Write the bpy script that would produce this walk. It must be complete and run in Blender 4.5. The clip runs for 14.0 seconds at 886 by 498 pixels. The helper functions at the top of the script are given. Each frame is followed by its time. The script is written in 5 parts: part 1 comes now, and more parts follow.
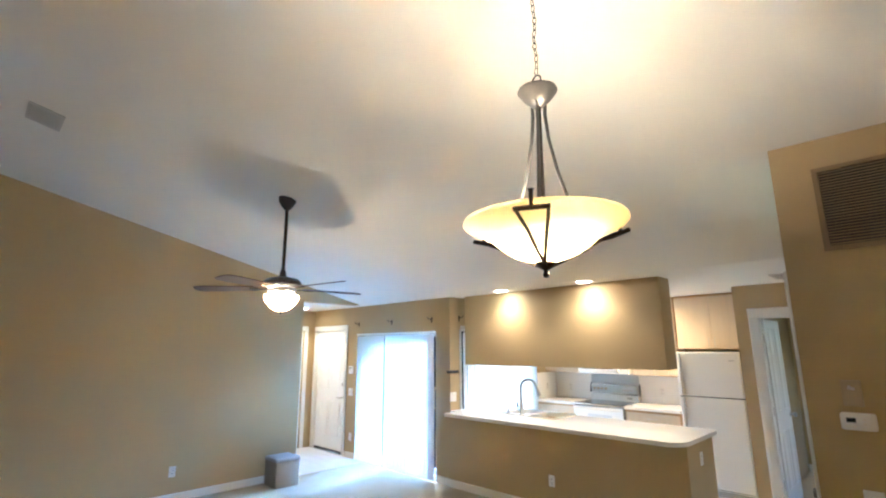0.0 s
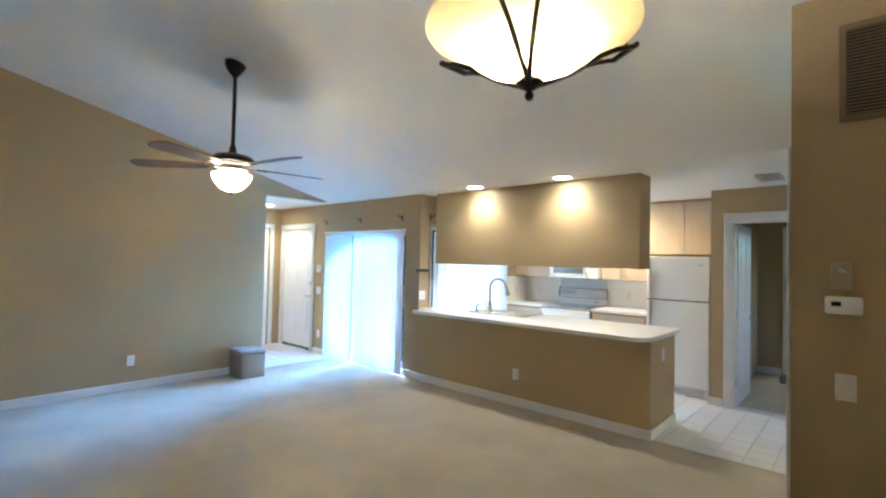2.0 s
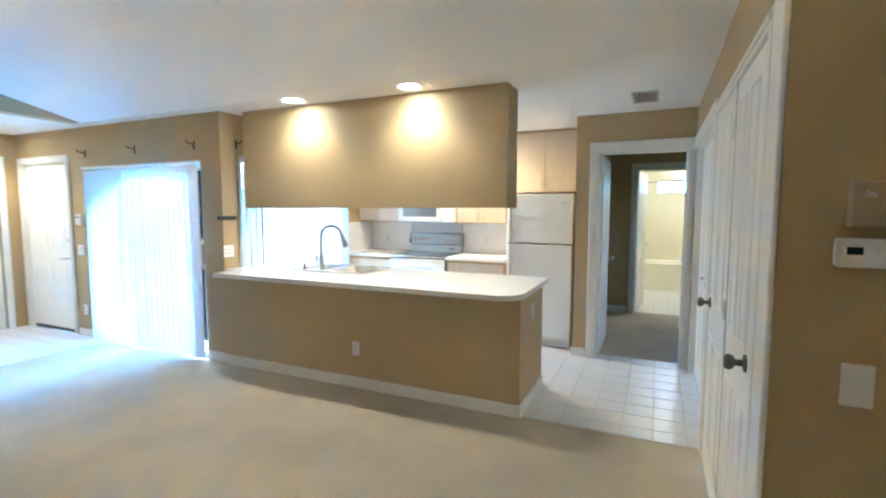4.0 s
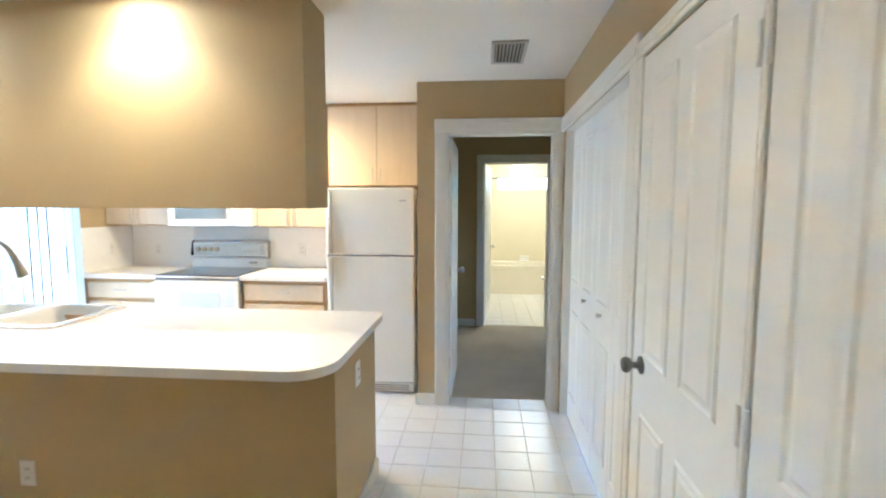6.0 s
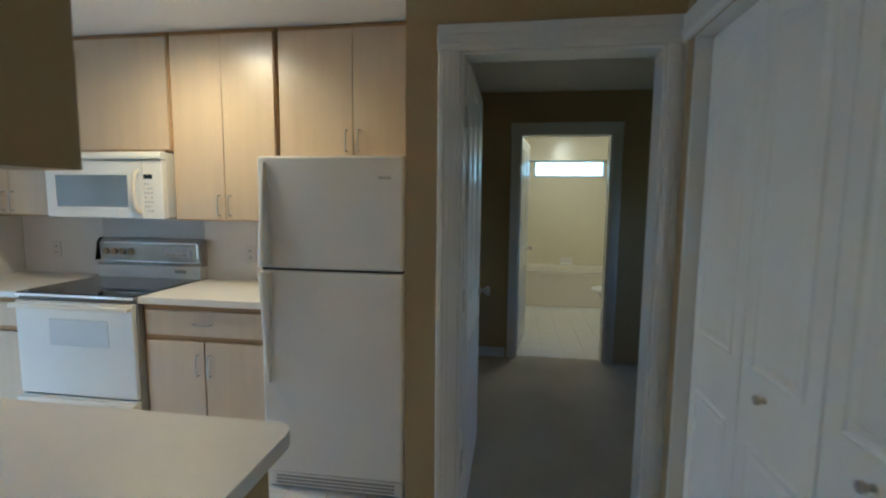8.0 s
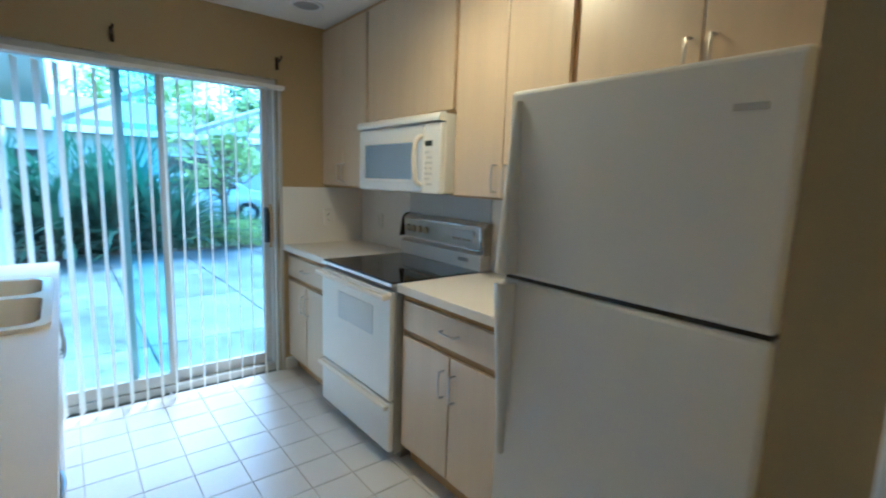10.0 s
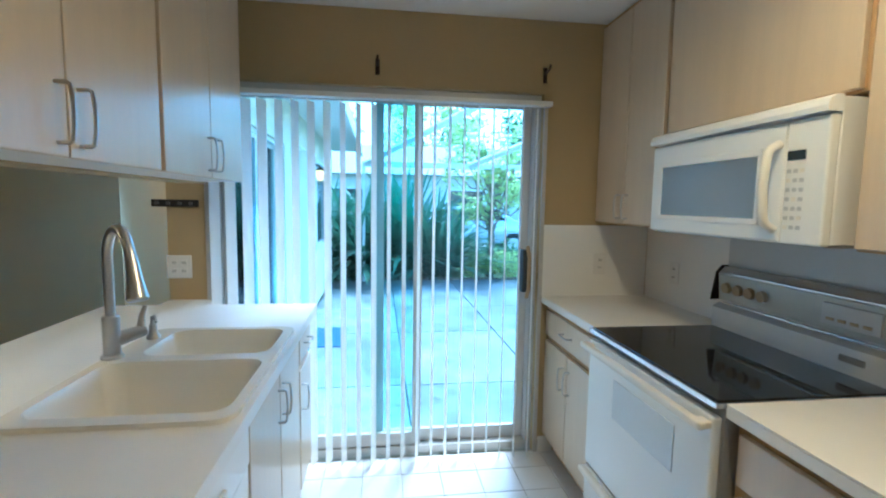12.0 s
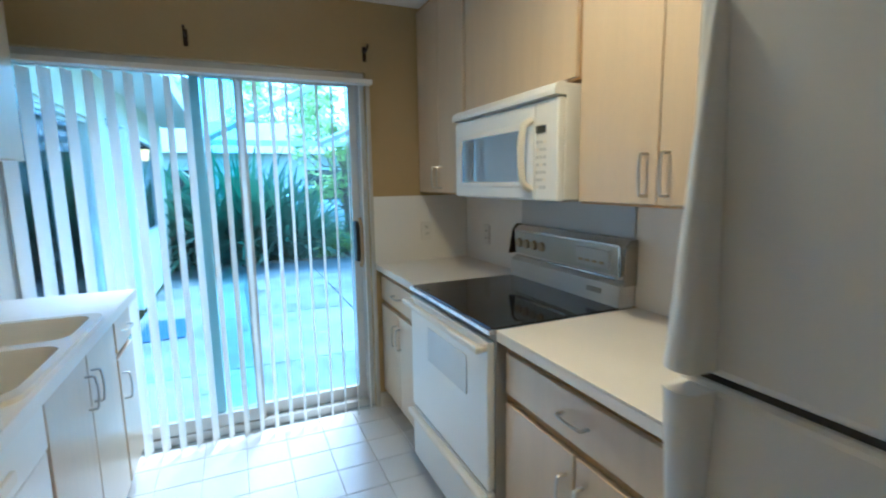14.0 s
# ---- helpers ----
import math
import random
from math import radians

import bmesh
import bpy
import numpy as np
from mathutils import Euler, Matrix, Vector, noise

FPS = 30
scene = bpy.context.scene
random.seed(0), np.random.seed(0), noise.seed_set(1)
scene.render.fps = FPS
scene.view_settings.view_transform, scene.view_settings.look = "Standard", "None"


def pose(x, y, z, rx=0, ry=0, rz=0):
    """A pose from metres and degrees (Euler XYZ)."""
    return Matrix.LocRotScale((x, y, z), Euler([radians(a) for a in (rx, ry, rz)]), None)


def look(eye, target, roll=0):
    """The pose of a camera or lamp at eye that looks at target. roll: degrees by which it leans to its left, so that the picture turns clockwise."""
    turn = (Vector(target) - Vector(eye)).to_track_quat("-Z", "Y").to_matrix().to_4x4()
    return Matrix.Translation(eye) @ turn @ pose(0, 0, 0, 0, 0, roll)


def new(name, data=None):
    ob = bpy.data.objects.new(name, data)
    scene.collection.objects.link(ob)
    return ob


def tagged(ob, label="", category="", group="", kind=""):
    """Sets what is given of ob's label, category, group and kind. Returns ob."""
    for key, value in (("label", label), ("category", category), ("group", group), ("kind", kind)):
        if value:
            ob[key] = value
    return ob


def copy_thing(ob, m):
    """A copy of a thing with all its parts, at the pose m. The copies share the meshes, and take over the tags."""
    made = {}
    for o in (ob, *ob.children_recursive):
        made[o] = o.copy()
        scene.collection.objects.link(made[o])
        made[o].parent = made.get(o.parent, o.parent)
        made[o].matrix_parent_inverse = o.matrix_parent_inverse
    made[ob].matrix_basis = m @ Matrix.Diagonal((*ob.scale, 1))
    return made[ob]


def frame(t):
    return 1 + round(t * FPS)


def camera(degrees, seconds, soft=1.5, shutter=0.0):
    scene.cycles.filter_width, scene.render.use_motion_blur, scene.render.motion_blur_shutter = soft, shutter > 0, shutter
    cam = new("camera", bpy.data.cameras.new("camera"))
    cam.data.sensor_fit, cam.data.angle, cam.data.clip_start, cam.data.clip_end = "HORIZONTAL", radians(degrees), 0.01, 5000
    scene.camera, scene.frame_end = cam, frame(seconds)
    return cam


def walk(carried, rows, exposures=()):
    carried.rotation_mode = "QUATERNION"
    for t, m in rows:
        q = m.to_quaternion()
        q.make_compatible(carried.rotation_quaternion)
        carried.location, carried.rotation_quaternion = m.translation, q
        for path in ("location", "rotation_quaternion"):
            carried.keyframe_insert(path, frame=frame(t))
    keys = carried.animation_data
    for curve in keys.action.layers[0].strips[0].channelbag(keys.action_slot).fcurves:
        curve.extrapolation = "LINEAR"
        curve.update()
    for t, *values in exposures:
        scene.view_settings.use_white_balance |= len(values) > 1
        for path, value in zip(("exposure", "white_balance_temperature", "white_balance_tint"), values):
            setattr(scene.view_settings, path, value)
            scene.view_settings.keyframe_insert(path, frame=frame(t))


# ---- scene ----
cam = camera(86.5, 14.0, soft=2.1, shutter=0.35)
PATH = [
    (0, (0.212, 0.089, 1.721), (-1.173, 1.473, 2.131), -0.3),
    (0.5, (0.182, 0.105, 1.677), (-1.228, 1.483, 2.015), -0.2),
    (1, (0.14, 0.114, 1.613), (-1.267, 1.515, 1.853), 0.3),
    (1.5, (0.073, 0.197, 1.561), (-1.311, 1.634, 1.696), 0.7),
    (2, (0.02, 0.368, 1.531), (-1.318, 1.854, 1.583), 1.3),
    (2.5, (-0.063, 0.581, 1.507), (-1.295, 2.157, 1.484), 1.6),
    (3, (-0.258, 0.806, 1.51), (-1.34, 2.486, 1.436), 0.8),
    (3.2, (-0.333, 0.951, 1.507), (-1.362, 2.663, 1.399), 0.5),
    (5.5, (-0.751, 2.488, 1.477), (-1.08, 4.452, 1.295), -0.0),
    (6, (-0.795, 2.884, 1.511), (-0.968, 4.868, 1.329), 0.1),
    (6.5, (-0.772, 3.28, 1.476), (-0.96, 5.263, 1.294), -0.2),
    (7, (-0.79, 3.669, 1.478), (-0.976, 5.65, 1.272), 0.3),
    (7.2, (-0.801, 3.831, 1.483), (-0.983, 5.812, 1.275), 0.4),
    (9.3, (-0.927, 5.216, 1.412), (-1.994, 6.886, 1.148), 1.3),
    (9.5, (-0.947, 5.31, 1.415), (-2.186, 6.856, 1.14), 1.4),
    (10, (-1.073, 5.499, 1.397), (-2.611, 6.745, 1.106), 1.9),
    (10.5, (-1.244, 5.607, 1.409), (-2.983, 6.559, 1.141), 2.1),
    (11, (-1.427, 5.678, 1.405), (-3.297, 6.344, 1.158), 1.1),
    (11.5, (-1.618, 5.748, 1.418), (-3.564, 6.159, 1.205), 1.1),
    (12, (-1.781, 5.78, 1.425), (-3.755, 6.043, 1.231), 0.9),
    (12.5, (-1.885, 5.818, 1.422), (-3.859, 6.085, 1.244), 0.4),
    (13, (-1.878, 5.887, 1.404), (-3.826, 6.293, 1.203), -0.3),
    (13.5, (-1.751, 5.913, 1.402), (-3.642, 6.516, 1.161), -0.7),
    (14, (-1.567, 5.926, 1.399), (-3.38, 6.721, 1.114), -0.9),
]
EXPOSURES = [(0, 4.87, 4600, 9), (1.5, 4.65, 4450, 7), (3, 4.78, 4220, 4), (5.5, 5.2, 4400, 6), (6.5, 5.25, 4450, 6), (7.2, 3.9, 4400, 5), (9.5, 3.14, 4300, 0), (11, 3.29, 4350, 1), (14, 3.25, 4300, 1)]
walk(cam, [(t, look(eye, target, roll)) for t, eye, target, roll in PATH], EXPOSURES)

# ---- world, sun and exposure ----
SUN_EL, SUN_AZ = 58.0, 300.0
world = bpy.data.worlds.new("world")
scene.world = world
world.use_nodes = True
wn = world.node_tree.nodes
sky = wn.new("ShaderNodeTexSky")
sky.sky_type = "NISHITA"
sky.sun_disc = False
sky.sun_elevation, sky.sun_rotation = radians(SUN_EL), radians(SUN_AZ)
world.node_tree.links.new(sky.outputs[0], wn["Background"].inputs[0])
wn["Background"].inputs[1].default_value = 0.103
sun_data = bpy.data.lights.new("sun", "SUN")
sun_data.energy, sun_data.angle, sun_data.color = 0.95, radians(24), (1.0, 0.95, 0.87)
sun = new("sun", sun_data)
az, el = radians(SUN_AZ), radians(SUN_EL)
sun_way = Vector((math.sin(az) * math.cos(el), math.cos(az) * math.cos(el), math.sin(el)))
sun.matrix_world = look(sun_way * 30, (0, 0, 0))
WARM = (1.0, 0.68, 0.36)


def lamp(name, place, watts, radius=0.05, color=WARM, spot=0.0, blend=0.5, target=None):
    data = bpy.data.lights.new(name, "SPOT" if spot else "POINT")
    data.energy, data.color, data.shadow_soft_size = watts, color, radius
    if spot:
        data.spot_size, data.spot_blend = radians(spot), blend
    ob = new(name, data)
    ob.matrix_world = look(place, target or (place[0], place[1] + 0.0001, place[2] - 1))
    return ob


lamp("chandelier_bulb", (-0.608, 1.372, 2.068), 3.6, 0.04)
lamp("fan_bulb", (-3.635, 1.965, 2.14), 14, 0.125)
for lx in (-3.365, -2.255):
    lamp("can_bulb", (lx, 4.665, 2.385), 1.4, 0.04, spot=128, blend=0.6)
lamp("can_bulb", (-7.33, 4.19, 2.385), 3, 0.04, spot=130, blend=0.6)
lamp("can_bulb", (-2.54, 6.42, 2.385), 7.2, 0.10, color=(1.0, 0.63, 0.25), spot=174, blend=0.8)
sky_in = bpy.data.lights.new("sky_light", "AREA")
sky_in.shape, sky_in.size, sky_in.size_y = "RECTANGLE", 1.62, 1.70
sky_in.energy, sky_in.color = 7.5, (0.40, 0.62, 1.0)
sky_in.spread = 0.75
new("sky_light", sky_in).matrix_world = look((-5.455, 4.97, 1.05), (-5.255, 3.97, 0.66))
lamp("bath_bulb", (-0.05, 10.1, 2.25), 1.7, 0.1, color=(1.0, 0.76, 0.40))

# ---- materials ----


def mat(name, color, rough=0.6, var=0.06, scale=6.0, fine=120.0, bump=0.0, bump_scale=200.0, metal=0.0, rand=0.0, coat=0.0, stretch=(1, 1, 1), spec=0.5):
    m = bpy.data.materials.new(name)
    m.use_nodes = True
    nt = m.node_tree
    n, l = nt.nodes, nt.links
    b = n["Principled BSDF"]
    b.inputs["Roughness"].default_value, b.inputs["Metallic"].default_value = rough, metal
    b.inputs["Coat Weight"].default_value = coat
    b.inputs["Specular IOR Level"].default_value = spec
    tc, mp = n.new("ShaderNodeTexCoord"), n.new("ShaderNodeMapping")
    mp.inputs["Scale"].default_value = stretch
    l.new(tc.outputs["Object"], mp.inputs[0])
    n1, n2 = n.new("ShaderNodeTexNoise"), n.new("ShaderNodeTexNoise")
    n1.inputs["Scale"].default_value, n2.inputs["Scale"].default_value = scale, fine
    n1.inputs["Detail"].default_value = 4
    l.new(mp.outputs[0], n1.inputs[0])
    l.new(mp.outputs[0], n2.inputs[0])
    mix = n.new("ShaderNodeMath")
    mix.operation = "MULTIPLY_ADD"
    l.new(n2.outputs[0], mix.inputs[0])
    mix.inputs[1].default_value = 0.5
    l.new(n1.outputs[0], mix.inputs[2])
    fac = mix.outputs[0]
    if rand:
        info, add = n.new("ShaderNodeObjectInfo"), n.new("ShaderNodeMath")
        add.operation = "MULTIPLY_ADD"
        l.new(info.outputs["Random"], add.inputs[0])
        add.inputs[1].default_value = rand
        l.new(fac, add.inputs[2])
        fac = add.outputs[0]
    ramp = n.new("ShaderNodeMapRange")
    mid = 0.75 + rand / 2
    ramp.inputs["From Min"].default_value, ramp.inputs["From Max"].default_value = mid - 0.4, mid + 0.4
    ramp.inputs["To Min"].default_value, ramp.inputs["To Max"].default_value = 1 - var, 1 + var
    l.new(fac, ramp.inputs[0])
    mul = n.new("ShaderNodeVectorMath")
    mul.operation = "SCALE"
    mul.inputs[0].default_value = color
    l.new(ramp.outputs[0], mul.inputs["Scale"])
    l.new(mul.outputs[0], b.inputs["Base Color"])
    rr = n.new("ShaderNodeMapRange")
    rr.inputs["From Min"].default_value, rr.inputs["From Max"].default_value = 0.3, 0.7
    rr.inputs["To Min"].default_value, rr.inputs["To Max"].default_value = max(0.02, rough - (0.05 if rough > 0.4 else 0.012)), min(1.0, rough + (0.05 if rough > 0.4 else 0.012))
    l.new(n1.outputs[0], rr.inputs[0])
    l.new(rr.outputs[0], b.inputs["Roughness"])
    if bump:
        n3, bp = n.new("ShaderNodeTexNoise"), n.new("ShaderNodeBump")
        n3.inputs["Scale"].default_value, n3.inputs["Detail"].default_value = bump_scale, 3
        l.new(mp.outputs[0], n3.inputs[0])
        bp.inputs["Strength"].default_value, bp.inputs["Distance"].default_value = bump, 0.01
        l.new(n3.outputs[0], bp.inputs["Height"])
        l.new(bp.outputs[0], b.inputs["Normal"])
    return m


def glow(name, color, strength):
    m = mat(name, color, 0.4, 0.02)
    b = m.node_tree.nodes["Principled BSDF"]
    b.inputs["Emission Color"].default_value = (*color, 1)
    b.inputs["Emission Strength"].default_value = strength
    return m


def sheer(name, color, through_part, rough=0.5):
    """Thin white plastic or glass that lets light through diffusely."""
    m = bpy.data.materials.new(name)
    m.use_nodes = True
    n, l = m.node_tree.nodes, m.node_tree.links
    b = n["Principled BSDF"]
    b.inputs["Base Color"].default_value = (*color, 1)
    b.inputs["Roughness"].default_value = rough
    tr, mx = n.new("ShaderNodeBsdfTranslucent"), n.new("ShaderNodeMixShader")
    tr.inputs[0].default_value = (*color, 1)
    tc, ns, mr = n.new("ShaderNodeTexCoord"), n.new("ShaderNodeTexNoise"), n.new("ShaderNodeMapRange")
    ns.inputs["Scale"].default_value, ns.inputs["Detail"].default_value = 9.0, 5
    l.new(tc.outputs["Object"], ns.inputs[0])
    l.new(ns.outputs[0], mr.inputs[0])
    mr.inputs["To Min"].default_value, mr.inputs["To Max"].default_value = through_part - 0.06, through_part + 0.06
    l.new(mr.outputs[0], mx.inputs[0])
    l.new(b.outputs[0], mx.inputs[1])
    l.new(tr.outputs[0], mx.inputs[2])
    l.new(mx.outputs[0], n["Material Output"].inputs[0])
    return m


def clear(name, tint, gloss=0.03):
    m = bpy.data.materials.new(name)
    m.use_nodes = True
    n, l = m.node_tree.nodes, m.node_tree.links
    tr, gl, mx, fr = n.new("ShaderNodeBsdfTransparent"), n.new("ShaderNodeBsdfGlossy"), n.new("ShaderNodeMixShader"), n.new("ShaderNodeFresnel")
    tr.inputs[0].default_value = (*tint, 1)
    gl.inputs["Roughness"].default_value = gloss
    fr.inputs[0].default_value = 1.45
    l.new(fr.outputs[0], mx.inputs[0])
    l.new(tr.outputs[0], mx.inputs[1])
    l.new(gl.outputs[0], mx.inputs[2])
    l.new(mx.outputs[0], n["Material Output"].inputs[0])
    return m


def carpet_mat():
    m = mat("carpet", (0.53, 0.46, 0.33), 0.95, 0.26, 1.5, 900.0, 0.5, 700.0, spec=0.1)
    return m


WALL = mat("tan_wall_paint", (0.455, 0.338, 0.165), 0.62, 0.035, 1.6, 60, 0.10, 260)
CEIL = mat("white_ceiling_paint", (0.80, 0.765, 0.69), 0.85, 0.03, 1.2, 90, 0.22, 150)
TRIM = mat("white_trim_paint", (0.82, 0.80, 0.74), 0.38, 0.03, 3, 80, 0.04, 90)
DOORW = mat("white_door_paint", (0.88, 0.87, 0.83), 0.34, 0.03, 2, 70, 0.06, 60, stretch=(3, 3, 0.4))
CARPET = carpet_mat()
TILE = mat("glazed_floor_tile", (0.69, 0.68, 0.66), 0.31, 0.05, 5, 60, 0.05, 30, rand=0.35)
GROUT = mat("grey_grout", (0.58, 0.54, 0.48), 0.9, 0.12, 8, 200, 0.2, 300)
CAB = mat("pickled_maple", (0.61, 0.485, 0.325), 0.31, 0.07, 3.5, 55, 0.04, 120, stretch=(7, 7, 0.5), rand=0.12, spec=0.9)
OAK = mat("oak_edge", (0.44, 0.28, 0.12), 0.5, 0.14, 6, 120, 0.06, 150, stretch=(5, 5, 0.6))
COUNTER = mat("white_laminate", (0.82, 0.79, 0.74), 0.38, 0.03, 9, 420, 0.03, 500)
SPLASH = mat("white_backsplash", (0.87, 0.85, 0.81), 0.33, 0.02, 2, 90)
STEELPANEL = mat("grey_wall_panel", (0.56, 0.56, 0.55), 0.45, 0.04, 3, 80, metal=0.2)
WHITEAPP = mat("white_enamel", (0.82, 0.81, 0.77), 0.315, 0.012, 4, 120, 0.0, 420)
CREAM = mat("cream_plastic", (0.80, 0.75, 0.65), 0.35, 0.02, 4, 120)
BLACKGLASS = mat("black_ceramic_glass", (0.012, 0.012, 0.014), 0.06, 0.1, 6, 200)
GREYGLASS = mat("grey_oven_glass", (0.13, 0.14, 0.14), 0.03, 0.05, 4, 100, spec=1.0, coat=1.0)
PANELGLASS = mat("pale_control_glass", (0.55, 0.57, 0.53), 0.14, 0.06, 4, 100, spec=0.8)
LANTERNGLASS = glow("lantern_glass", (1.0, 0.55, 0.20), 0.17)
OVENGLASS = mat("pale_oven_glass", (0.70, 0.72, 0.73), 0.2, 0.04, 4, 100)
STEEL = mat("brushed_steel", (0.72, 0.71, 0.68), 0.36, 0.06, 4, 160, 0.03, 200, metal=0.3, stretch=(0.4, 6, 6))
NICKEL = mat("brushed_nickel", (0.58, 0.55, 0.51), 0.31, 0.06, 9, 200, metal=1.0)
CHROME = mat("chrome", (0.75, 0.75, 0.75), 0.10, 0.03, 9, 200, metal=1.0)
BRONZE = mat("dark_bronze", (0.035, 0.026, 0.020), 0.42, 0.25, 18, 160, metal=0.6)
PEWTER = mat("pewter", (0.16, 0.15, 0.14), 0.45, 0.2, 18, 160, metal=0.8)
DARKWOOD = mat("walnut_blade", (0.10, 0.055, 0.035), 0.42, 0.2, 5, 90, 0.04, 150, stretch=(1, 8, 1))
ALU = mat("aged_aluminium", (0.58, 0.55, 0.50), 0.42, 0.10, 6, 120, metal=0.3)
BLACK = mat("black_plastic", (0.02, 0.02, 0.02), 0.5, 0.2, 10, 120)
GREY = mat("grey_plastic", (0.34, 0.33, 0.31), 0.55, 0.08, 10, 120)
BEIGE = mat("beige_plastic", (0.42, 0.33, 0.20), 0.5, 0.05, 10, 120)
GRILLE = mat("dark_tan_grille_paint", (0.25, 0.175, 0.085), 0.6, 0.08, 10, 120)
# white of the vents greyed, so the colour carries the shadows between the slats
VENTW = mat("shaded_vent_paint", (0.48, 0.46, 0.42), 0.5, 0.05, 10, 120)
PLATE = mat("white_plastic", (0.82, 0.80, 0.76), 0.4, 0.02, 10, 120)
SINKM = mat("cream_sink_enamel", (0.86, 0.81, 0.70), 0.12, 0.02, 4, 120)
FABRIC = mat("taupe_fabric", (0.36, 0.30, 0.23), 0.9, 0.10, 5, 500, 0.3, 600, spec=0.2)
FABRICTOP = mat("grey_fabric_lid", (0.46, 0.42, 0.37), 0.85, 0.08, 5, 500, 0.3, 600, spec=0.2)
SLAT = sheer("blind_vinyl", (0.95, 0.93, 0.88), 0.60)
# same vinyl as SLAT, made denser so these slats come out less bright
SHUTSLAT = sheer("dimmed_blind_vinyl", (0.90, 0.90, 0.89), 0.11)
BOWL = sheer("alabaster_glass", (0.96, 0.84, 0.58), 0.46, 0.25)
FANBOWL = sheer("frosted_glass", (0.95, 0.84, 0.60), 0.52, 0.25)
GLASS = clear("window_glass", (0.82, 0.97, 1.0))
CANGLOW = glow("can_lens", (1.0, 0.80, 0.50), 4.0)
BULB = glow("bulb_glass", (1.0, 0.82, 0.52), 5.0)
BATHGLOW = glow("dome_lens", (1.0, 0.85, 0.60), 2.0)
CONCRETE = mat("stained_concrete", (0.21, 0.205, 0.195), 0.8, 0.8, 2.2, 9, 0.25, 60, rand=0.2)
STUCCO = mat("cream_stucco", (0.72, 0.66, 0.50), 0.85, 0.06, 2, 90, 0.4, 120)
EAVE = mat("eave_paint", (0.70, 0.68, 0.62), 0.7, 0.05, 2, 90)
SOIL = mat("mulch_and_grass", (0.10, 0.12, 0.05), 0.95, 0.4, 0.6, 30, 0.6, 25, spec=0.1)
ROADM = mat("asphalt", (0.10, 0.10, 0.10), 0.9, 0.2, 3, 200, 0.2, 150)
BARK = mat("bark", (0.20, 0.16, 0.12), 0.9, 0.25, 14, 90, 0.5, 60, spec=0.2)
LEAF = sheer("strap_leaf", (0.10, 0.19, 0.11), 0.38)
TREELEAF = sheer("tree_leaf", (0.44, 0.52, 0.20), 0.56)
DARKLEAF = sheer("hedge_leaf", (0.12, 0.20, 0.08), 0.42)
BLUEMAT = mat("blue_doormat", (0.035, 0.08, 0.17), 0.9, 0.2, 8, 300, 0.3, 400)
CARPAINT = mat("silver_car_paint", (0.60, 0.62, 0.64), 0.25, 0.03, 4, 100, metal=0.3, coat=0.5)
TINT = mat("dark_window_glass", (0.02, 0.03, 0.035), 0.05, 0.1, 3, 60)
RUBBER = mat("rubber", (0.02, 0.02, 0.02), 0.8, 0.2, 9, 120)
RED = mat("red_lens", (0.5, 0.03, 0.02), 0.3, 0.1)
ROOFM = mat("pale_roof_tiles", (0.50, 0.48, 0.46), 0.8, 0.15, 2, 30, 0.3, 20)
TUBTILE = mat("cream_wall_tile", (0.78, 0.72, 0.55), 0.2, 0.03, 4, 80)

# ---- mesh helpers ----


def add_box(bm, x0, x1, y0, y1, z0, z1):
    v = [bm.verts.new((x, y, z)) for x in (x0, x1) for y in (y0, y1) for z in (z0, z1)]
    for f in ((0, 1, 3, 2), (4, 6, 7, 5), (0, 4, 5, 1), (2, 3, 7, 6), (0, 2, 6, 4), (1, 5, 7, 3)):
        bm.faces.new([v[i] for i in f])
    return v


def box(x0, x1, y0, y1, z0, z1, bevel=0.0, seg=2):
    bm = bmesh.new()
    add_box(bm, min(x0, x1), max(x0, x1), min(y0, y1), max(y0, y1), min(z0, z1), max(z0, z1))
    if bevel:
        bmesh.ops.bevel(bm, geom=list(bm.edges), offset=bevel, segments=seg, profile=0.5, affect="EDGES")
    return bm


def boxes(*rows, bevel=0.0):
    bm = bmesh.new()
    for r in rows:
        add_box(bm, *r)
    if bevel:
        bmesh.ops.bevel(bm, geom=list(bm.edges), offset=bevel, segments=1, affect="EDGES")
    return bm


def prism(outline, lo, hi, axis="x", bevel=0.0):
    """A closed outline in the two other axes, pushed from lo to hi along axis."""
    put = {"x": lambda a, b, c: (c, a, b), "y": lambda a, b, c: (a, c, b), "z": lambda a, b, c: (a, b, c)}[axis]
    bm = bmesh.new()
    low = [bm.verts.new(put(a, b, lo)) for a, b in outline]
    high = [bm.verts.new(put(a, b, hi)) for a, b in outline]
    bm.faces.new(low)
    bm.faces.new(high[::-1])
    for i in range(len(low)):
        j = (i + 1) % len(low)
        bm.faces.new((low[i], high[i], high[j], low[j]))
    bmesh.ops.recalc_face_normals(bm, faces=list(bm.faces))
    if bevel:
        bmesh.ops.bevel(bm, geom=list(bm.edges), offset=bevel, segments=2, profile=0.5, affect="EDGES")
    return bm


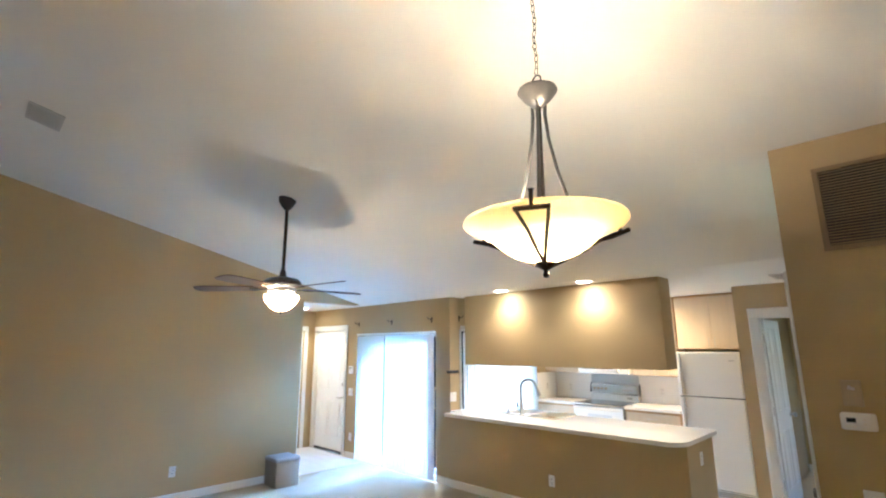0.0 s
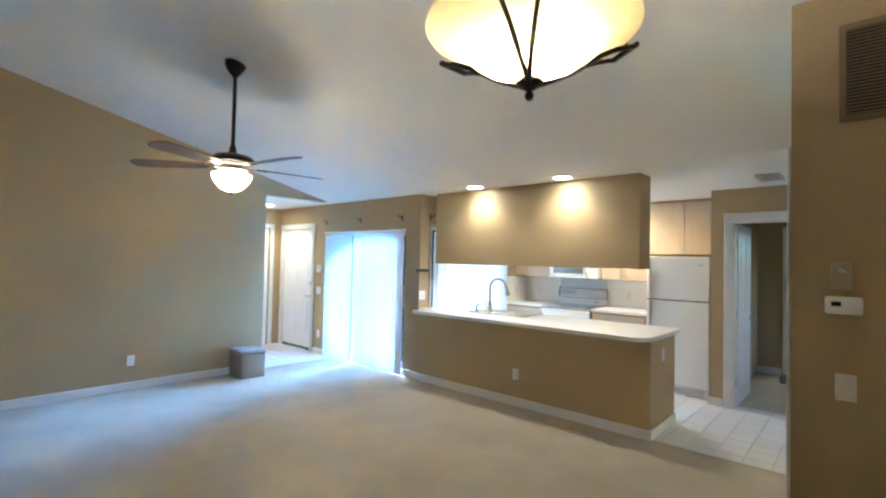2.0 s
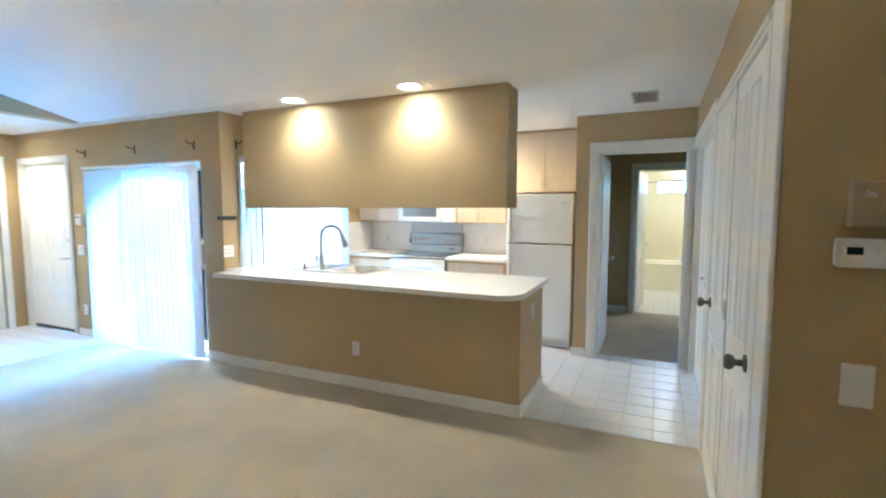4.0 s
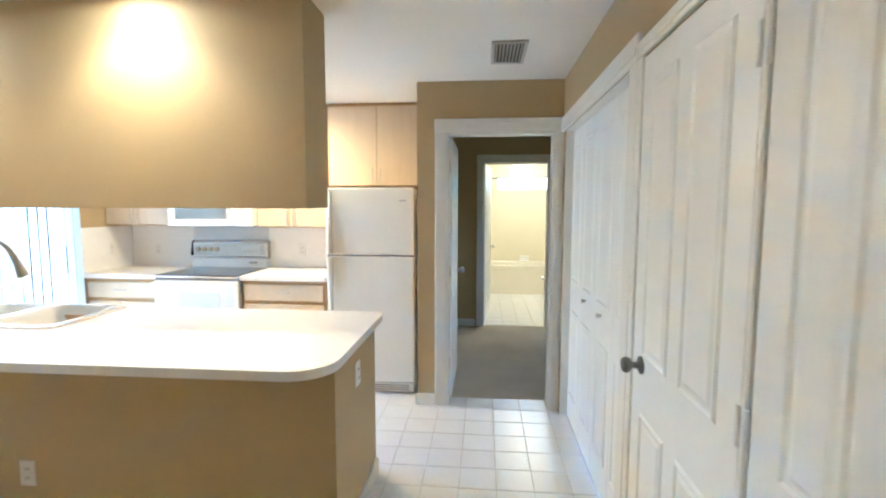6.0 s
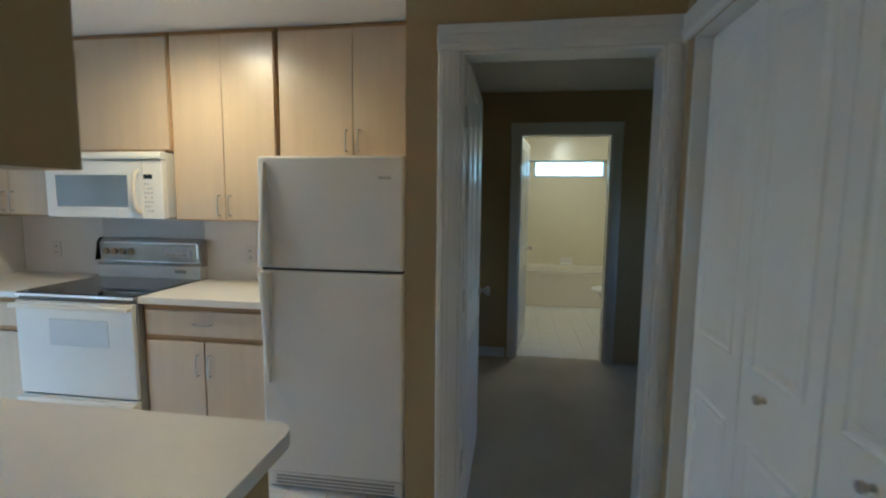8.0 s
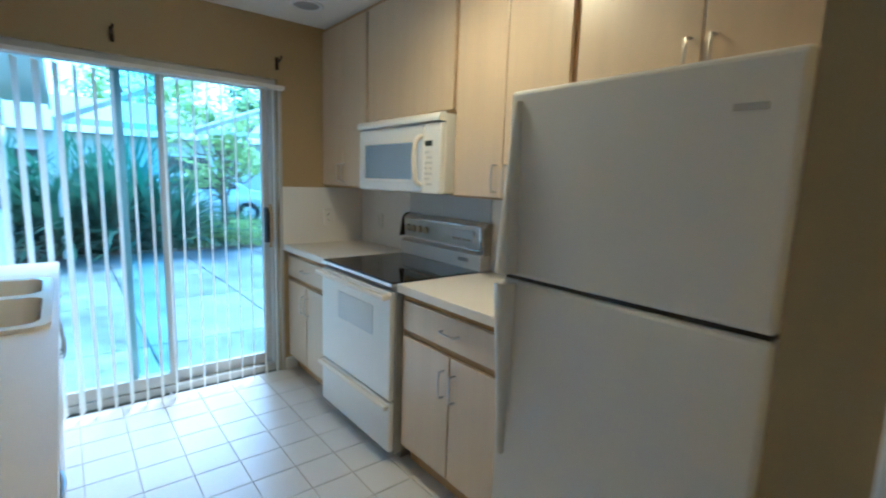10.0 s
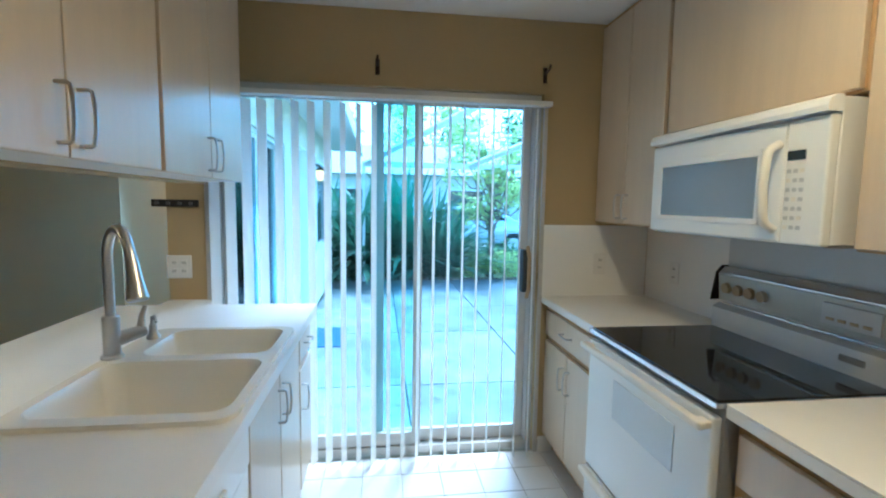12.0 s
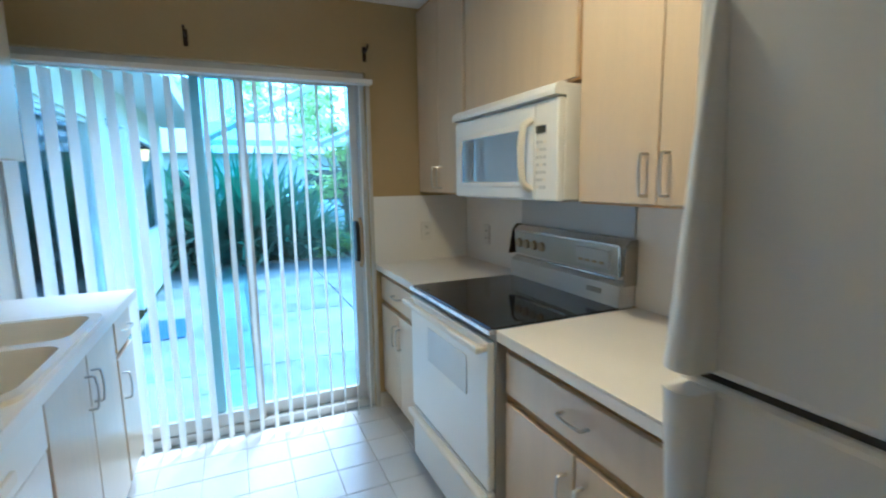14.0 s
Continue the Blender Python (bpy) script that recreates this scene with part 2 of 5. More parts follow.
def slab(outer, holes, z0, z1):
    """A flat slab with holes through it."""
    bm = bmesh.new()
    edges = []
    for ring in (outer, *holes):
        vs = [bm.verts.new((x, y, z0)) for x, y in ring]
        edges += [bm.edges.new((vs[i], vs[(i + 1) % len(vs)])) for i in range(len(vs))]
    made = bmesh.ops.triangle_fill(bm, edges=edges, use_beauty=True)
    faces = [f for f in made["geom"] if isinstance(f, bmesh.types.BMFace)]
    up = bmesh.ops.extrude_face_region(bm, geom=faces)
    bmesh.ops.translate(bm, vec=(0, 0, z1 - z0), verts=[v for v in up["geom"] if isinstance(v, bmesh.types.BMVert)])
    bmesh.ops.recalc_face_normals(bm, faces=list(bm.faces))
    return bm


def round_rect(x0, x1, y0, y1, r, n=6):
    pts = []
    for cx, cy, a0 in ((x1 - r, y1 - r, 0), (x0 + r, y1 - r, 90), (x0 + r, y0 + r, 180), (x1 - r, y0 + r, 270)):
        for i in range(n + 1):
            a = radians(a0 + 90 * i / n)
            pts.append((cx + r * math.cos(a), cy + r * math.sin(a)))
    return pts


def lathe(profile, seg=32, center=(0, 0, 0), closed=False):
    bm = bmesh.new()
    rings = []
    for r, z in profile:
        if r < 1e-5:
            rings.append([bm.verts.new((center[0], center[1], center[2] + z))])
        else:
            rings.append([bm.verts.new((center[0] + r * math.cos(2 * math.pi * i / seg), center[1] + r * math.sin(2 * math.pi * i / seg), center[2] + z)) for i in range(seg)])
    pairs = list(zip(rings, rings[1:])) + ([(rings[-1], rings[0])] if closed else [])
    for a, b in pairs:
        for i in range(seg):
            j = (i + 1) % seg
            if len(a) == 1 and len(b) == 1:
                continue
            if len(a) == 1:
                bm.faces.new((a[0], b[j], b[i]))
            elif len(b) == 1:
                bm.faces.new((a[i], a[j], b[0]))
            else:
                bm.faces.new((a[i], a[j], b[j], b[i]))
    bmesh.ops.recalc_face_normals(bm, faces=list(bm.faces))
    return bm


def tube(points, radius, seg=8, flat=1.0, bm=None):
    """A rod along a line of points; radius may be a list; flat squeezes it across."""
    bm = bm or bmesh.new()
    pts = [Vector(p) for p in points]
    radii = radius if isinstance(radius, (list, tuple)) else [radius] * len(pts)
    rings = []
    side = None
    for i, p in enumerate(pts):
        d = (pts[min(i + 1, len(pts) - 1)] - pts[max(i - 1, 0)]).normalized()
        if side is None:
            side = d.cross(Vector((0, 0, 1)) if abs(d.z) < 0.9 else Vector((1, 0, 0))).normalized()
        side = (side - d * side.dot(d)).normalized()
        up = d.cross(side)
        rings.append([bm.verts.new(p + radii[i] * (math.cos(2 * math.pi * k / seg) * side + flat * math.sin(2 * math.pi * k / seg) * up)) for k in range(seg)])
    for a, b in zip(rings, rings[1:]):
        for k in range(seg):
            bm.faces.new((a[k], a[(k + 1) % seg], b[(k + 1) % seg], b[k]))
    bm.faces.new(rings[0][::-1])
    bm.faces.new(rings[-1])
    return bm


def arc(center, radius, a0, a1, n, plane="xz"):
    out = []
    for i in range(n + 1):
        a = radians(a0 + (a1 - a0) * i / n)
        u, w = radius * math.cos(a), radius * math.sin(a)
        out.append((center[0] + (u if plane[0] == "x" else 0), center[1] + (u if plane[0] == "y" else 0), center[2] + w))
    return out


def data_of(name, bm, material, smooth=False):
    me = bpy.data.meshes.new(name)
    bm.to_mesh(me)
    bm.free()
    me.materials.append(material)
    if smooth:
        for p in me.polygons:
            p.use_smooth = True
        me.set_sharp_from_angle(angle=radians(38))
    return me


def part(name, bm, material, parent=None, label="", smooth=False):
    ob = new(name, data_of(name, bm, material, smooth))
    ob.parent = parent
    return tagged(ob, label)


def thing(name, m, label, category, group="", kind=""):
    ob = new(name)
    ob.matrix_world = m
    ob.empty_display_size = 0.1
    return tagged(ob, label, category, group, kind)


def setting(name, bm, material, label, category, smooth=False):
    return tagged(part(name, bm, material, None, "", smooth), label, category, kind="structure")


def wall_boxes(a0, a1, z1, openings, z0=0.0):
    """Cuts a wall that runs from a0 to a1 into boxes round openings (b0, b1, low, high)."""
    out, at = [], a0
    for b0, b1, lo, hi in sorted(openings):
        if b0 > at:
            out.append((at, b0, z0, z1))
        if lo > z0:
            out.append((b0, b1, z0, lo))
        if hi < z1:
            out.append((b0, b1, hi, z1))
        at = b1
    if at < a1:
        out.append((at, a1, z0, z1))
    return out


def wall_x(name, a0, a1, y0, y1, z1, openings=(), material=None, label="tan painted wall"):
    bm = boxes(*[(b0, b1, y0, y1, lo, hi) for b0, b1, lo, hi in wall_boxes(a0, a1, z1, openings)])
    return setting(name, bm, material or WALL, label, "wall")


def wall_y(name, a0, a1, x0, x1, z1, openings=(), material=None, label="tan painted wall"):
    bm = boxes(*[(x0, x1, b0, b1, lo, hi) for b0, b1, lo, hi in wall_boxes(a0, a1, z1, openings)])
    return setting(name, bm, material or WALL, label, "wall")


# ---- plan ----
LX = -6.17            # living room's long wall
Y1 = 4.72             # wall with the living room's sliding door
X1 = -4.30            # kitchen wall with the sliding door
YK = 7.30            # kitchen's back wall
YB = 6.34             # wall of the bedroom door
CX = -0.24            # closet wall
YT = 3.055            # thermostat wall
YA = 8.75             # bathroom wall
H = 2.40
SLOPE = 0.2415
YS = 4.56            # where the slope ends


def roof_z(y):
    return H + SLOPE * max(0.0, YS - y)


# ---- large structure ----
setting("wall_west", prism([(-2.6, 0), (3.56, 0), (3.56, H), (YS, H), (-2.6, roof_z(-2.6))], LX - 0.15, LX, "x"), WALL, "tan painted wall with a sloping top and header over the entry", "wall")
wall_x("wall_north", -10.6, X1, Y1, Y1 + 0.10, H + 0.02, [(-7.73, -6.80, 0, 2.03), (-6.335, -4.575, 0, 1.945)])
wall_x("wall_outside", -10.6, X1 - 0.05, Y1 + 0.10, Y1 + 0.18, H + 0.02, [(-9.95, -8.45, 0.75, 2.0), (-7.73, -6.80, 0, 2.03), (-6.335, -4.575, 0, 1.945)], STUCCO, "cream stucco outer wall of the house")
wall_y("wall_kitchen_west", Y1 + 0.10, YK, X1 - 0.10, X1, H + 0.02, [(4.93, 6.655, 0, 2.02)])
wall_y("wall_kitchen_outside", Y1 + 0.18, 9.0, X1 - 0.17, X1 - 0.10, H + 0.02, [(4.93, 6.655, 0, 2.02)], STUCCO, "cream stucco outer wall beside the patio")
wall_x("wall_kitchen_back", X1 - 0.10, -1.19, YK, YK + 0.12, H + 0.02)
wall_y("wall_alcove", YB + 0.12, YK, -1.288, -1.19, H + 0.02)
wall_x("wall_bedroom_door", -1.288, CX, YB, YB + 0.12, H + 0.02, [(-1.065, -0.30, 0, 2.035)])
wall_y("wall_closet", YT + 0.11, YB + 0.12, CX, CX + 0.11, H + 0.02, [(3.25, 3.865, 0, 2.03), (3.89, 4.615, 0, 2.03), (4.76, 6.25, 0, 2.03)])
wall_x("wall_thermostat", CX, 3.5, YT, YT + 0.11, roof_z(YT) + 0.02)
wall_x("wall_south", LX - 0.15, 3.65, -2.75, -2.6, roof_z(-2.75) + 0.05, label="tan painted wall behind the dining corner")
wall_y("wall_east", -2.6, YT, 3.5, 3.65, roof_z(-2.6))
wall_x("wall_bedroom_south", CX + 0.11, 2.3, YB, YB + 0.12, H + 0.02)
wall_y("wall_bedroom_east", YB + 0.12, YA, 2.2, 2.3, H + 0.02, [(7.45, 8.10, 0.95, 1.8)])
wall_y("wall_entry_west", 3.41, Y1, -8.0, -7.85, H + 0.02, [(3.72, 4.52, 0, 2.04)])
wall_y("wall_entry_store", 3.41, Y1, -8.75, -8.65, H + 0.02)
wall_x("wall_entry_south", -8.0, LX - 0.15, 3.41, 3.56, H + 0.02)
wall_x("wall_bath_door", -1.19, 3.5, YA, YA + 0.12, H + 0.02, [(-0.80, -0.02, 0, 2.04)])
wall_y("wall_bedroom_west", YK + 0.12, YA, -1.31, -1.19, H + 0.02)
wall_y("wall_bath_west", YA + 0.12, 11.75, -1.07, -0.95, H + 0.02, material=TUBTILE, label="cream tiled bathroom wall")
wall_y("wall_bath_east", YA + 0.12, 11.75, 1.5, 1.62, H + 0.02, material=TUBTILE, label="cream tiled bathroom wall")
wall_x("wall_bath_back", -1.07, 1.62, 11.75, 11.87, H + 0.02, [(-0.56, 0.46, 1.80, 2.05)], TUBTILE, "cream tiled wall over the bathtub")

setting("ceiling_living", prism([(-2.75, roof_z(-2.75)), (YS, H), (YS, H + 0.12), (-2.75, roof_z(-2.75) + 0.12)], LX - 0.15, 3.65, "x"), CEIL, "white textured vaulted ceiling", "ceiling")
setting("ceiling_kitchen", boxes((-8.75, 3.65, YS, Y1 + 0.18, H, H + 0.12), (X1 - 0.17, 2.3, Y1 + 0.18, YA + 0.12, H, H + 0.12)), CEIL, "white textured flat ceiling", "ceiling")
setting("ceiling_entry", box(-8.75, LX - 0.15, 3.41, YS, H, H + 0.12), CEIL, "white ceiling over the entry", "ceiling")
setting("ceiling_bath", box(-1.07, 1.62, YA + 0.12, 11.87, H, H + 0.12), CEIL, "white bathroom ceiling", "ceiling")

setting("floor_carpet", box(LX, 3.5, -2.6, Y1, -0.06, 0.0), CARPET, "beige wall-to-wall carpet with vacuum marks", "carpet")
setting("floor_bedroom", boxes((-1.19, 2.2, YB + 0.10, YA + 0.05, -0.06, 0.0), (-1.065, -0.30, YB, YB + 0.10, -0.06, 0.0)), CARPET, "beige bedroom carpet", "carpet")
kitchen_floor = setting("floor_kitchen", box(X1 - 0.02, CX + 0.22, Y1, YK, -0.06, -0.005), GROUT, "white square floor tiles with grey grout", "floor")
entry_floor = setting("floor_entry", box(-8.75, LX, 3.41, Y1, -0.06, -0.005), GROUT, "pale square entry tiles", "floor")
bath_floor = setting("floor_bath", box(-1.07, 1.62, YA + 0.05, 11.87, -0.06, -0.005), GROUT, "pale bathroom floor tiles", "floor")

# baseboards


def baseboard(name, x0, x1, y0, y1, h=0.09):
    bm = box(x0, x1, y0, y1, 0.0, h, 0.005, 1)
    return setting(name, bm, TRIM, "white painted baseboard", "baseboard")


baseboard("baseboard_west", LX, LX + 0.016, -2.6, 3.56)
baseboard("baseboard_west_end", LX - 0.15, LX + 0.016, 3.56, 3.576)
baseboard("baseboard_north_1", -6.71, -6.36, Y1 - 0.016, Y1)
baseboard("baseboard_pillar", -4.55, X1 + 0.01, Y1 - 0.016, Y1)
baseboard("baseboard_kitchen", X1, X1 + 0.016, 6.68, 6.77)
baseboard("baseboard_thermostat", CX, 3.5, YT - 0.016, YT)
baseboard("baseboard_alcove", -1.304, -1.16, YB - 0.016, YB)
baseboard("baseboard_bath", -1.19, -0.90, YA - 0.016, YA)


def casing_x(name, x0, x1, top, y, face, width=0.085, depth=0.018):
    """Door trim with fluted sides round an opening in a wall along x; face: -1 or 1, the way it looks."""
    ya, yb = sorted((y, y + face * depth))
    bm = boxes((x0 - width, x0, ya, yb, 0, top), (x1, x1 + width, ya, yb, 0, top), (x0 - width - 0.004, x1 + width + 0.004, ya, yb, top, top + width + 0.01), bevel=0.004)
    yo, yp = sorted((y + face * depth, y + face * (depth + 0.006)))
    for c in (x0 - width, x1):
        for k in range(3):
            add_box(bm, c + 0.014 + k * 0.022, c + 0.026 + k * 0.022, yo, yp, 0.02, top - 0.005)
    add_box(bm, x0 - width, x1 + width, yo, yp, top + 0.02, top + 0.032)
    add_box(bm, x0 - width, x1 + width, yo, yp, top + 0.06, top + 0.075)
    return setting(name, bm, TRIM, "white painted door trim", "trim")


def casing_y(name, y0, y1, top, x, face, width=0.07, depth=0.018, left=True, right=True):
    xa, xb = sorted((x, x + face * depth))
    xo, xp = sorted((x + face * depth, x + face * (depth + 0.006)))
    bm = bmesh.new()
    if left:
        add_box(bm, xa, xb, y0 - width, y0, 0, top)
    if right:
        add_box(bm, xa, xb, y1, y1 + width, 0, top)
    add_box(bm, xa, xb, y0 - width, y1 + width, top, top + width + 0.01)
    bmesh.ops.bevel(bm, geom=list(bm.edges), offset=0.004, segments=1, affect="EDGES")
    add_box(bm, xo, xp, y0 - width + 0.01, y1 + width - 0.01, top + 0.02, top + 0.045)
    return setting(name, bm, TRIM, "white painted door trim", "trim")


casing_x("trim_bedroom_door", -1.065, -0.30, 2.035, YB, -1, width=0.09)
casing_x("trim_entry_door", -7.73, -6.80, 2.03, Y1, -1, width=0.07)
casing_x("trim_bath_door", -0.80, -0.02, 2.04, YA, -1, width=0.085)
casing_y("trim_bifold", 4.76, 6.245, 2.03, CX, -1, width=0.09, right=False)
casing_y("trim_closet_doors", 3.25, 4.615, 2.03, CX, -1, width=0.05, right=False)
setting("trim_closet_end", box(CX - 0.016, CX, YT + 0.002, 3.197, 0, 2.10, 0.004, 1), TRIM, "white painted trim at the wall corner", "trim")
setting("jamb_bifold", boxes((CX + 0.001, CX + 0.108, 6.236, 6.2495, 0, 2.03), (CX + 0.001, CX + 0.108, 4.7605, 4.772, 0, 2.03), (CX + 0.001, CX + 0.108, 4.772, 6.236, 2.022, 2.0295)), TRIM, "white painted jamb round the bifold doors", "trim")
setting("trim_linen_side", box(CX - 0.016, CX, 4.617, 4.668, 0, 2.03, 0.004, 1), TRIM, "white painted trim between two closets", "trim")
setting("trim_door_post", box(CX - 0.016, CX, 3.868, 3.887, 0, 2.03, 0.004, 1), TRIM, "white painted post between two doors", "trim")
casing_y("trim_entry_side", 3.72, 4.52, 2.04, -7.85, 1, width=0.07)
for nm, x0, x1, ya, yb, top in (("jamb_bedroom", -1.065, -0.30, YB, YB + 0.12, 2.035), ("jamb_bath", -0.80, -0.02, YA, YA + 0.12, 2.04), ("jamb_entry", -7.73, -6.80, Y1, Y1 + 0.18, 2.03)):
    setting(nm, boxes((x0, x0 + 0.012, ya - 0.001, yb, 0, top), (x1 - 0.012, x1, ya - 0.001, yb, 0, top), (x0, x1, ya - 0.001, yb, top - 0.012, top)), TRIM, "white painted door jamb", "trim")

# ---- peninsula, soffit and counters ----
PY, PX = 4.70, -1.395
setting("wall_peninsula", boxes((X1, PX, PY, PY + 0.12, 0, 0.872), (PX - 0.12, PX, PY + 0.12, 5.40, 0, 0.872)), WALL, "tan painted half wall under the breakfast bar", "wall")
setting("baseboard_peninsula", boxes((X1 + 0.012, PX + 0.016, PY - 0.016, PY, 0, 0.09), (PX, PX + 0.016, PY, 5.40, 0, 0.09), bevel=0.003), TRIM, "white painted baseboard round the peninsula", "baseboard")
setting("wall_soffit", box(-4.14, -1.552, 4.848, 4.96, 1.499, H), WALL, "tan painted drop wall hanging over the breakfast bar", "wall")
setting("wall_soffit_end", box(-1.68, -1.553, 4.96, 5.127, 1.501, H), WALL, "tan painted end of the drop wall", "wall")

corner = [(-4.172, 4.48)]
corner += [(-1.352 - 0.17 + 0.17 * math.cos(radians(a)), 4.48 + 0.17 + 0.17 * math.sin(radians(a))) for a in range(-90, 1, 10)]
corner += [(-1.352 - 0.05 + 0.05 * math.cos(radians(a)), 5.464 - 0.05 + 0.05 * math.sin(radians(a))) for a in range(0, 91, 30)]
corner += [(-4.172, 5.464), (-4.172, Y1 + 0.22), (X1 + 0.001, Y1 + 0.22), (X1 + 0.001, Y1 - 0.001), (-4.172, Y1 - 0.001)]
SX0, SX1, SY0, SY1 = -3.68, -2.862, 4.928, 5.446
bar = thing("breakfast_bar_top", pose(0, 0, 0), "long white laminate counter with a rounded corner over the half wall", "counter")
part("top", slab(corner, [round_rect(SX0 + 0.02, SX1 - 0.02, SY0 + 0.02, SY1 - 0.02, 0.05)], 0.9095, 0.914), COUNTER, bar)
part("edge_band", slab(corner, [round_rect(SX0 + 0.02, SX1 - 0.02, SY0 + 0.02, SY1 - 0.02, 0.05)], 0.876, 0.909), COUNTER, bar)


def basin(bm, x0, x1, y0, y1, top, deep, r=0.05):
    rings = []
    for inset, z in ((0.0, top), (0.006, top - 0.012), (0.014, top - 0.05), (0.03, top - deep + 0.03), (0.06, top - deep)):
        rings.append([bm.verts.new((x, y, z)) for x, y in round_rect(x0 + inset, x1 - inset, y0 + inset, y1 - inset, max(0.02, r - inset * 0.4), 5)])
    for a, b in zip(rings, rings[1:]):
        for i in range(len(a)):
            j = (i + 1) % len(a)
            bm.faces.new((a[i], a[j], b[j], b[i]))
    bm.faces.new(rings[-1])


sink = thing("kitchen_sink", pose(0, 0, 0), "cream enamel double-basin sink set into the white counter", "sink")
rim_holes = [round_rect(-3.65, -3.345, 5.015, 5.414, 0.055, 5), round_rect(-3.29, -2.905, 4.958, 5.421, 0.055, 5)]
part("rim", slab(round_rect(SX0, SX1, SY0, SY1, 0.055), rim_holes, 0.9145, 0.928), SINKM, sink, smooth=True)
for nm, x0, x1, deep in (("small_basin", -3.65, -3.345, 0.14), ("large_basin", -3.29, -2.905, 0.18)):
    bm = bmesh.new()
    basin(bm, x0, x1, 5.015 if x0 < -3.5 else 4.958, 5.414 if x0 < -3.5 else 5.421, 0.927, deep, 0.055)
    ob = part(nm, bm, SINKM, sink, smooth=True)
    part("drain", lathe([(0.0, 0.004), (0.03, 0.004), (0.042, 0.002), (0.045, 0.0)], 20, ((x0 + x1) / 2, 5.22, 0.927 - deep + 0.001)), STEEL, ob, "steel drain", True)

faucet = thing("kitchen_faucet", pose(-3.333, 4.952, 0.928, 0, 0, 45), "brushed nickel gooseneck faucet on the sink deck", "faucet")
part("base", lathe([(0, 0), (0.032, 0), (0.032, 0.008), (0.024, 0.014), (0.024, 0.13), (0.020, 0.135), (0, 0.135)], 24), NICKEL, faucet, smooth=True)
neck = [(0, 0, 0.12), (0, 0, 0.30)] + arc((0.092, 0, 0.315), 0.092, 180, 25, 12) + [(0.192, 0, 0.31)]
part("gooseneck", tube(neck, 0.0145, 14), NICKEL, faucet, smooth=True)
part("spray_head", tube([(0.184, 0, 0.335), (0.196, 0, 0.30), (0.208, 0, 0.262), (0.220, 0, 0.218), (0.222, 0, 0.212)], [0.016, 0.018, 0.022, 0.029, 0.024], 16), NICKEL, faucet, "bell-shaped spray head", True)
part("lever_mount", tube([(0.0, 0.0, 0.055), (-0.015, 0.05, 0.058), (-0.03, 0.10, 0.062)], [0.024, 0.022, 0.020], 14), NICKEL, faucet, smooth=True)
part("lever", tube([(-0.028, 0.092, 0.068), (-0.032, 0.098, 0.11), (-0.036, 0.11, 0.142)], [0.014, 0.010, 0.007], 10), NICKEL, faucet, smooth=True)
soap = thing("soap_dispenser", pose(-3.55, 4.975, 0.928), "brushed nickel soap pump on the sink deck", "soap dispenser")
part("base", lathe([(0, 0), (0.024, 0), (0.022, 0.01), (0.014, 0.02), (0.012, 0.05), (0, 0.05)], 18), NICKEL, soap, smooth=True)
part("spout", tube([(0, 0, 0.05), (0, 0, 0.075), (0.03, 0.02, 0.085), (0.055, 0.035, 0.072)], [0.009, 0.008, 0.006, 0.005], 10), NICKEL, soap, smooth=True)


def pull(parent, x, y, z, length, face, upright=True):
    """A bow handle standing out from a door front; face: -1 or 1 along y."""
    pts = []
    for a, out in ((-1, 0.0), (-1, 0.022), (-0.94, 0.0275), (-0.5, 0.031), (0, 0.0325), (0.5, 0.031), (0.94, 0.0275), (1, 0.022), (1, 0.0)):
        a *= length / 2
        pts.append((x, y + face * out, z + a) if upright else (x + a, y + face * out, z))
    return part("handle", tube(pts, 0.0052, 8, 0.8), NICKEL, parent, "brushed nickel bow handle", True)


def cabinet(name, x0, x1, z0, z1, front, back, doors, label, toe=0.0, gap=0.004, category="cabinet"):
    """A cabinet along x. doors: rows (u0, u1, v0, v1, handle) in metres; handle: '', 'l', 'r', 'L', 'R' (low at an upper door) or '-'."""
    face = 1 if front > back else -1
    body_front = front - face * 0.020
    top = thing(name, pose((x0 + x1) / 2, body_front, z0), label, category)
    cx = (x0 + x1) / 2
    rows = [(x0 - cx, x1 - cx, min(0, back - body_front), max(0, back - body_front), toe, z1 - z0)]
    if toe:
        rows.append((x0 - cx, x1 - cx, min(-face * 0.06, back - body_front), max(-face * 0.06, back - body_front), 0.0, toe))
    part("body", boxes(*rows, bevel=0.002), OAK, top, "oak-edged cabinet frame")
    for u0, u1, v0, v1, handle in doors:
        d = part("drawer_front" if handle == "-" else "door", box(u0 - cx + gap, u1 - cx - gap, 0, face * 0.019, v0 - z0 + gap, v1 - z0 - gap, 0.003), CAB, top, "pickled maple slab front")
        if handle == "-":
            pull(d, (u0 + u1) / 2 - cx, face * 0.019, (v0 + v1) / 2 - z0, 0.10, face, False)
        elif handle:
            hx = u0 + 0.035 if handle in "lL" else u1 - 0.035
            hz = v0 + 0.085 if handle in "LR" else v1 - 0.13
            pull(d, hx - cx, face * 0.019, hz - z0, 0.115, face)
    return top


